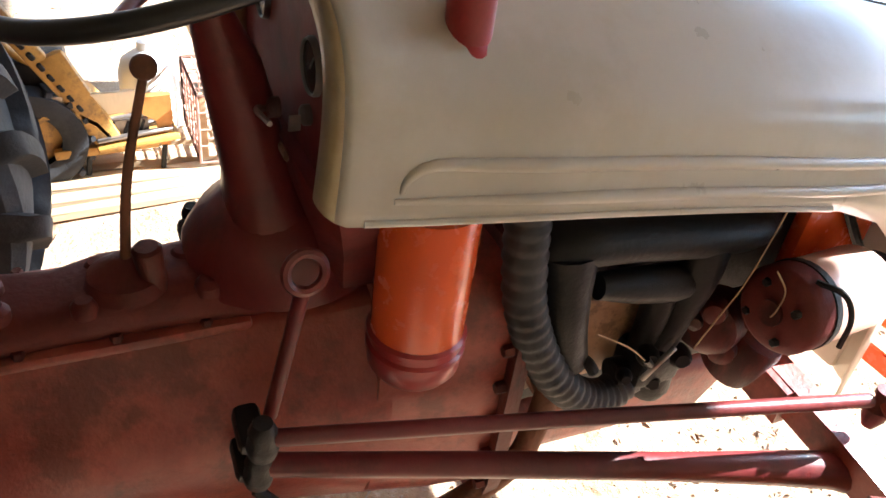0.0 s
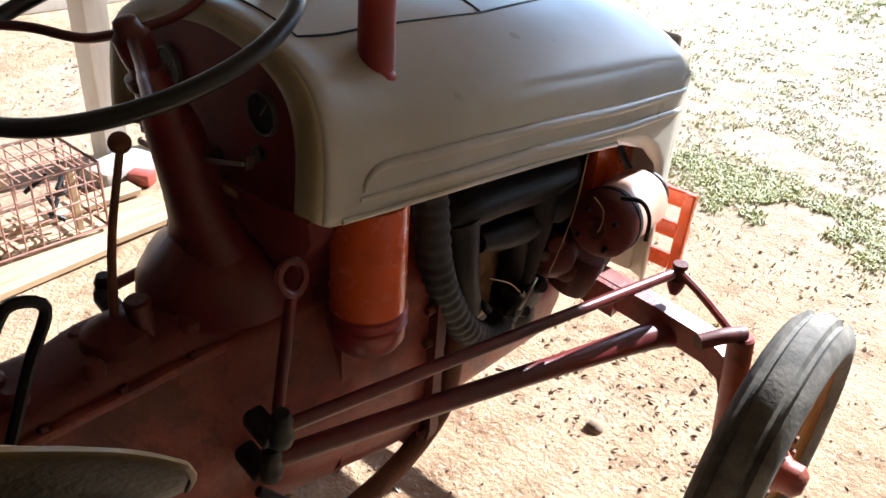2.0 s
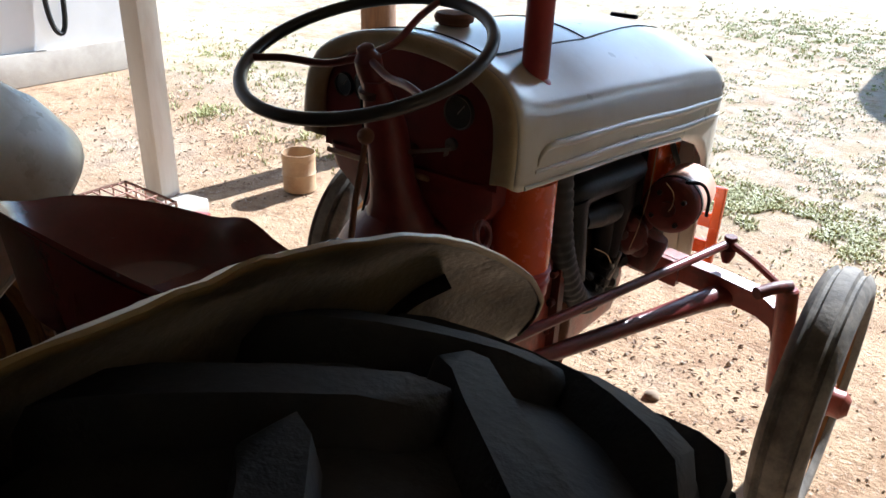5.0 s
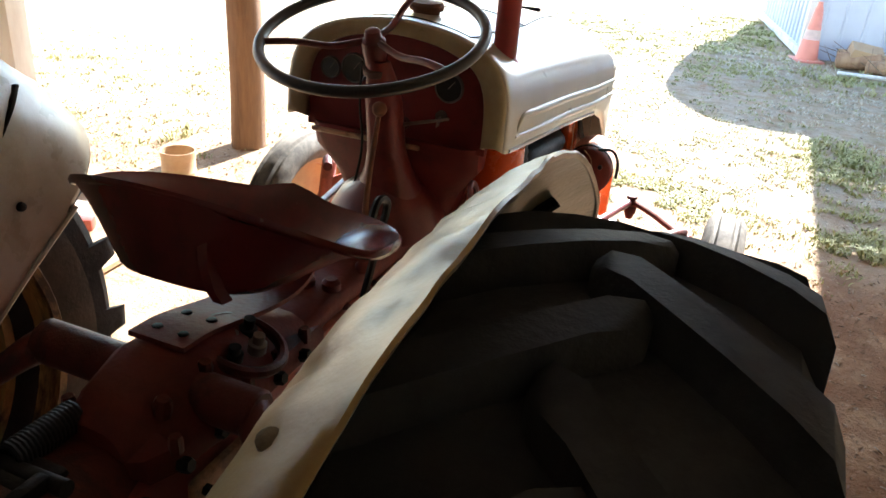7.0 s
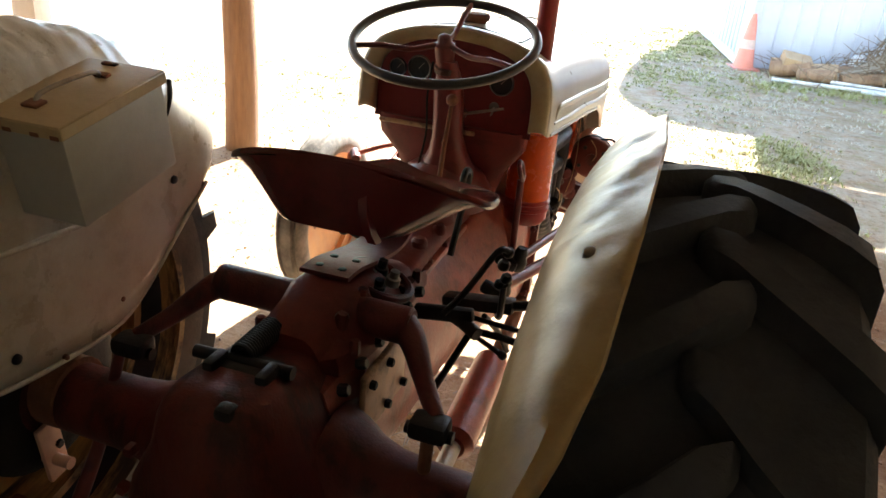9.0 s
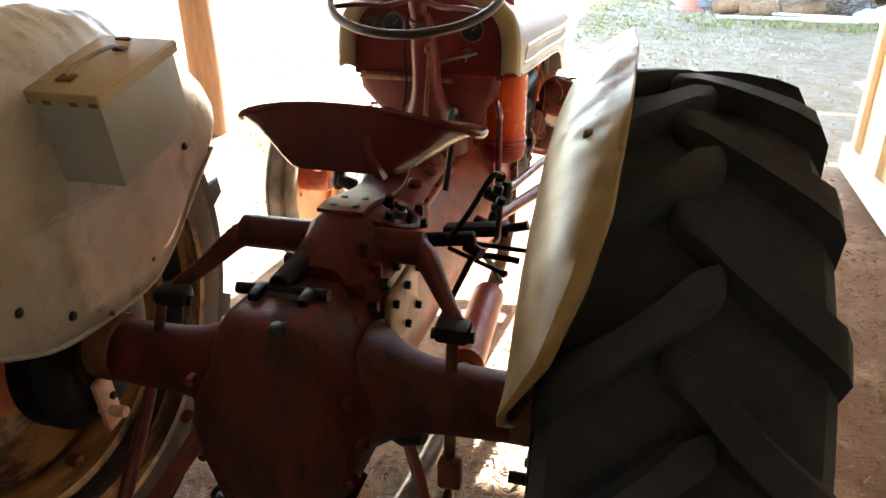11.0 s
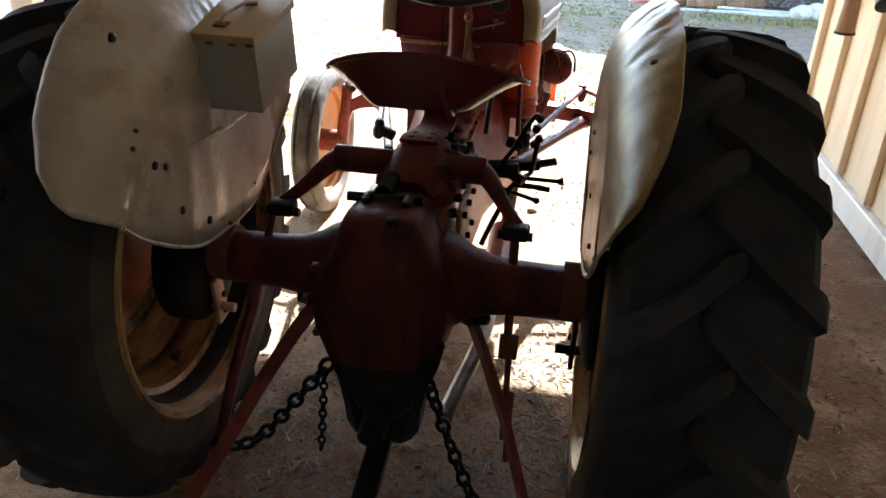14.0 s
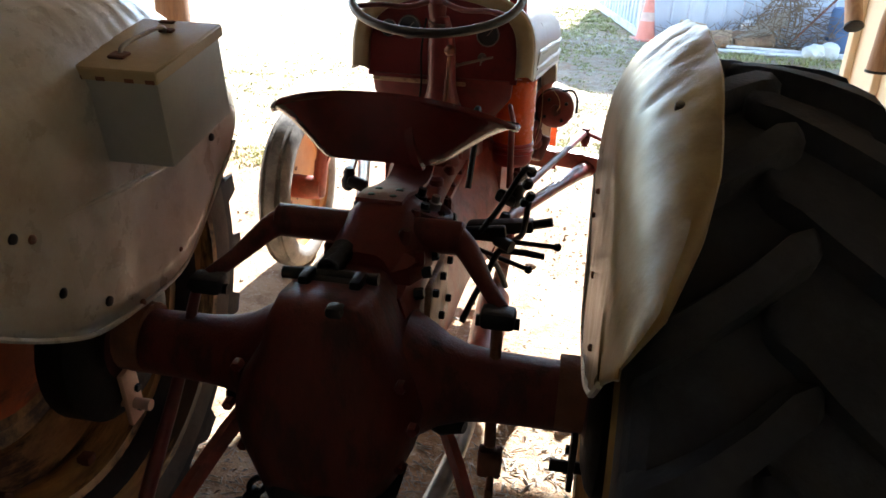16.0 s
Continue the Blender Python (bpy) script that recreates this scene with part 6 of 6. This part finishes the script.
    for h in (0.15, 0.3, 0.42, 0.52, 0.6):
        w = math.sqrt(max(0.02, 1 - ((h - 0.32) / 0.34) ** 2))
        roll.append([(2.82 + 0.24 * w * math.cos(t), 9.36 + 0.16 * w * math.sin(t), h) for t in np.linspace(0, 2 * math.pi, 21)])
    wires = thing("wire_roll", "bundled roll of old wire netting in a heap", "wire", (2.82, 9.36, 0))
    for pts in roll:
        part("wire", tube(B(), pts, 0.005, 5, smooth=False), STRAW, wires)
    bm = B()
    bmesh.ops.create_icosphere(bm, subdivisions=3, radius=0.13)
    for v in bm.verts:
        v.co *= 1 + 0.3 * noise.noise(v.co * 14)
        v.co.z *= 0.75
    bmesh.ops.translate(bm, verts=bm.verts, vec=(3.12, 8.80, 0.08))
    solo("plastic_bag", bm, WHITEPLASTIC, "crumpled white plastic bag lying on the grass", "bag", (3.12, 8.80, 0))


def build_limbs():
    at = (1.60, 2.6, 2.4)
    t = thing("limb_bundle", "bundle of crooked peeled limbs hanging at the wall", "wood", at)

    def limb(pts, radii):
        pts = [Vector(p) for p in pts]
        ob = part("limb", tube(B(), pts, 0.04, 14, 7, radii=radii), LIMB, t)
        d = (pts[0] - pts[1]).normalized()
        part("sawn_end", lathe(B(), [(radii[0] * 1.08, -0.006), (radii[0] * 1.1, 0.004), (radii[0] * 0.9, 0.007), (0.0, 0.007)], pts[0], d, 14), BLACK, ob, "dark sawn end")

    return limb


# centres, spreads, blades, height of the grass patches
GREEN = ((-0.35, 3.95, 0.18, 0.12, 500, 0.017), (0.02, 3.75, 0.16, 0.16, 800, 0.018), (0.25, 3.85, 0.25, 0.2, 900, 0.016), (0.58, 3.72, 0.16, 0.12, 500, 0.016), (-0.1, 4.5, 0.4, 0.3, 260, 0.014), (0.3, 4.9, 0.7, 0.6, 650, 0.015), (1.0, 4.3, 0.35, 0.5, 420, 0.015), (-0.3, 6.2, 0.9, 0.7, 600, 0.016), (-2.2, 5.2, 0.9, 0.9, 1500, 0.018), (-2.9, 3.0, 0.45, 0.3, 180, 0.022), (-2.3, 3.1, 0.1, 0.1, 130, 0.045),
         (-1.35, 3.17, 0.2, 0.15, 350, 0.02), (-4.4, 4.3, 0.7, 0.5, 900, 0.025), (-3.4, 3.0, 0.12, 0.1, 160, 0.035),
         (0.55, 11.7, 0.35, 1.0, 2200, 0.035), (1.75, 8.5, 0.4, 0.35, 380, 0.04), (2.9, 8.5, 0.5, 0.25, 380, 0.04), (1.37, 3.75, 0.12, 0.22, 700, 0.028), (1.33, 5.2, 0.2, 0.3, 900, 0.03), (-0.8, 9.5, 0.9, 0.8, 2600, 0.025), (0.4, 8.0, 0.5, 0.6, 900, 0.02))
DRY = ((0.9, 4.6, 0.35, 0.7, 800, 0.012), (-0.2, 5.6, 0.9, 0.8, 1100, 0.012), (-3.2, 2.8, 0.7, 0.8, 300, 0.016), (1.5, 7.0, 0.4, 0.8, 700, 0.02), (0.35, 4.4, 0.6, 0.5, 900, 0.011), (0.8, 9.0, 0.5, 0.6, 500, 0.03))


def build_grass():
    rnd = random.Random(3)
    greens = []
    for name, base, dark in (("green_grass", (0.44, 0.42, 0.17), (0.27, 0.28, 0.085)), ("dry_grass", (0.62, 0.56, 0.43), (0.52, 0.45, 0.32))):
        greens.append(mat(name, base, 0.6, dark=dark, scale=3, amount=0.8, bump=0.0))

    def patch(verts, faces, cx, cy, sx, sy, n, h):
        for _ in range(n):
            x, y = cx + rnd.gauss(0, sx), cy + rnd.gauss(0, sy)
            if noise.noise(Vector((x * 2.4, y * 2.4, 2))) + 0.8 * noise.noise(Vector((x * 8, y * 8, 5))) < -0.08:
                continue
            z = ground_z(x, y)
            for _ in range(4):
                a = rnd.uniform(0, 6.283)
                hh = h * rnd.uniform(0.5, 1.3)
                w = rnd.uniform(0.0014, 0.0045) * (1 + max(0.0, y) * 0.12)
                dx, dy = math.cos(a), math.sin(a)
                lean = rnd.uniform(0.5, 2.2) * hh
                i = len(verts)
                ox, oy = x + rnd.uniform(-0.03, 0.03), y + rnd.uniform(-0.03, 0.03)
                verts += [(ox - dy * w, oy + dx * w, z - 0.005), (ox + dy * w, oy - dx * w, z - 0.005), (ox + dx * lean * 0.45 + dy * w * 0.7, oy + dy * lean * 0.45 - dx * w * 0.7, z + hh * 0.7),
                          (ox + dx * lean * 0.45 - dy * w * 0.7, oy + dy * lean * 0.45 + dx * w * 0.7, z + hh * 0.7), (ox + dx * lean, oy + dy * lean, z + hh)]
                faces += [(i, i + 1, i + 2, i + 3), (i + 3, i + 2, i + 4)]

    sets = (("green_grass", greens[0], "patchy green grass in the sandy yard", GREEN),
            ("dry_grass", greens[1], "dry straw-coloured grass and stubble in the yard", DRY))
    for name, m, label, patches in sets:
        verts, faces = [], []
        for p in patches:
            patch(verts, faces, *p)
        me = bpy.data.meshes.new(name)
        me.from_pydata(verts, [], faces)
        me.materials.append(m)
        tagged(new(name, me), label, "grass", kind="stuff")


def build_litter():
    rnd = random.Random(11)
    # curled dead leaves
    verts, faces = [], []
    spots = [(-2.7, 2.9, 0.7, 0.5, 1100), (-3.0, 3.6, 0.8, 0.5, 700), (-3.3, 1.9, 0.6, 0.6, 200), (0.22, 2.15, 0.22, 0.2, 170), (-0.2, 3.2, 0.8, 0.5, 120), (0.9, 3.6, 0.4, 0.9, 160), (-2.2, 3.9, 0.7, 0.4, 200), (0.3, 5.8, 1.0, 0.9, 260), (0.1, -0.2, 0.5, 0.5, 120), (1.4, 0.9, 0.2, 0.8, 260), (1.45, 2.2, 0.16, 0.7, 300), (0.0, 0.2, 0.7, 0.5, 200), (1.35, -0.3, 0.24, 0.8, 120), (1.4, 1.0, 0.22, 0.6, 150), (1.48, 2.2, 0.16, 0.6, 300), (0.0, -0.6, 0.6, 0.4, 400)]
    for cx, cy, sx, sy, n in spots:
        for _ in range(n):
            x, y = cx + rnd.gauss(0, sx), cy + rnd.gauss(0, sy)
            z = ground_z(x, y) + 0.003
            s = rnd.uniform(0.004, 0.013)
            m = pose(x, y, z, rnd.uniform(-25, 25), rnd.uniform(-25, 25), rnd.uniform(0, 360))
            i = len(verts)
            for px, py, pz in ((-s, 0, 0), (-s * 0.3, -s * 0.5, s * 0.3), (s * 0.6, -s * 0.4, s * 0.25), (s * 1.2, 0, s * 0.1), (s * 0.6, s * 0.4, s * 0.3), (-s * 0.3, s * 0.5, s * 0.25), (0.1 * s, 0, 0)):
                verts.append(tuple(m @ Vector((px, py, pz))))
            faces += [(i, i + 1, i + 6), (i + 1, i + 2, i + 6), (i + 2, i + 3, i + 6), (i + 3, i + 4, i + 6), (i + 4, i + 5, i + 6), (i + 5, i, i + 6)]
    me = bpy.data.meshes.new("leaf_litter")
    me.from_pydata(verts, [], faces)
    me.materials.append(mat("dead_leaves", (0.24, 0.15, 0.085), 0.8, dark=(0.11, 0.065, 0.04), scale=9, amount=0.8, bump=0.0))
    tagged(new("leaf_litter", me), "scattered dead brown leaves on the dirt", "leaves", kind="stuff")
    # chopped straw and bark bits on the trodden floor
    verts, faces = [], []
    for cx, cy, sx, sy, n in ((0.0, 0.15, 0.55, 0.35, 2600), (0.0, -0.35, 0.7, 0.3, 1600), (0.25, 0.5, 0.5, 0.3, 900), (1.35, 0.6, 0.2, 1.0, 60)):
        for _ in range(n):
            x, y = cx + rnd.gauss(0, sx), cy + rnd.gauss(0, sy)
            L, w = rnd.uniform(0.006, 0.030), rnd.uniform(0.001, 0.0035)
            m = pose(x, y, ground_z(x, y) + 0.004, rnd.uniform(-14, 14), rnd.uniform(-14, 14), rnd.uniform(0, 360))
            i = len(verts)
            verts += [tuple(m @ Vector(p)) for p in ((-L, -w, 0), (L, -w, 0), (L, w, 0), (-L, w, 0), (0, 0, w * 1.6))]
            faces += [(i, i + 1, i + 4), (i + 1, i + 2, i + 4), (i + 2, i + 3, i + 4), (i + 3, i, i + 4)]
    me = bpy.data.meshes.new("straw")
    me.from_pydata(verts, [], faces)
    me.materials.append(mat("grey_straw", (0.42, 0.38, 0.31), 0.8, dark=(0.20, 0.17, 0.13), scale=11, amount=0.9, bump=0.0))
    tagged(new("straw", me), "grey chopped straw and bark bits on the dirt", "straw", kind="stuff")
    # pebbles and clods
    verts, faces = [], []
    for _ in range(4200):
        x, y = rnd.uniform(-4, 2.4), rnd.uniform(-1.0, 8.0)
        if rnd.random() < 0.5:
            x, y = 0.2 + rnd.gauss(0, 0.9), 2.2 + rnd.gauss(0, 1.1)
        if x > 1.7:
            continue
        s = rnd.uniform(0.002, 0.007) * (1.0 if rnd.random() < 0.96 else 2.2)
        m = pose(x, y, ground_z(x, y) + s * 0.25, rnd.uniform(0, 360), rnd.uniform(0, 360), rnd.uniform(0, 360))
        i = len(verts)
        for p in ((1, 0, 0), (-1, 0, 0), (0, 0.8, 0), (0, -0.8, 0), (0, 0, 0.6), (0, 0, -0.6)):
            verts.append(tuple(m @ (Vector(p) * s * rnd.uniform(0.75, 1.2))))
        faces += [(i, i + 2, i + 4), (i + 2, i + 1, i + 4), (i + 1, i + 3, i + 4), (i + 3, i, i + 4), (i + 2, i, i + 5), (i + 1, i + 2, i + 5), (i + 3, i + 1, i + 5), (i, i + 3, i + 5)]
    me = bpy.data.meshes.new("pebbles")
    me.from_pydata(verts, [], faces)
    me.materials.append(mat("pebble_stone", (0.44, 0.36, 0.27), 0.85, dark=(0.28, 0.20, 0.13), scale=9, amount=0.9, bump=0.0))
    tagged(new("gravel", me), "small stones and clods strewn over the dirt", "gravel", kind="stuff")
    bm = B()
    bmesh.ops.create_icosphere(bm, subdivisions=2, radius=0.026)
    for v in bm.verts:
        v.co *= 1 + 0.35 * noise.noise(v.co * 40)
        v.co.z *= 0.55
    at = (0.264, 1.963, 0.008)
    bmesh.ops.translate(bm, verts=bm.verts, vec=at)
    solo("stone", bm, STRAW, "dark stone lying alone on the sunny dirt", "stone", at)


build_posts()
build_can()
build_crate()
build_boards()
build_tiller()
build_left_clutter()
build_left_building()
build_far_shed()
build_cone()
build_junk()
limb = build_limbs()
limb([(1.62, 2.86, 1.0), (1.62, 2.96, 1.12), (1.62, 3.08, 1.26), (1.62, 3.05, 1.38), (1.62, 2.90, 1.47), (1.63, 2.75, 1.56), (1.64, 2.72, 2.4)], [0.040, 0.039, 0.036, 0.034, 0.038, 0.042, 0.05])
limb([(1.62, 2.44, 0.865), (1.62, 2.44, 0.98), (1.62, 2.43, 1.12), (1.62, 2.30, 1.33), (1.62, 2.06, 1.47), (1.63, 1.85, 1.62), (1.65, 1.8, 2.4)], [0.043, 0.037, 0.031, 0.030, 0.030, 0.031, 0.034])
limb([(1.62, 2.03, 1.05), (1.62, 2.13, 1.14), (1.62, 2.32, 1.30), (1.62, 2.55, 1.44), (1.63, 2.65, 1.6), (1.64, 2.66, 2.4)], [0.040, 0.040, 0.042, 0.046, 0.05, 0.05])
limb([(1.66, 1.99, 1.09), (1.66, 2.10, 1.22), (1.66, 2.26, 1.42), (1.67, 2.35, 1.6), (1.68, 2.4, 2.4)], [0.034, 0.034, 0.036, 0.04, 0.045])
build_grass()
build_litter()
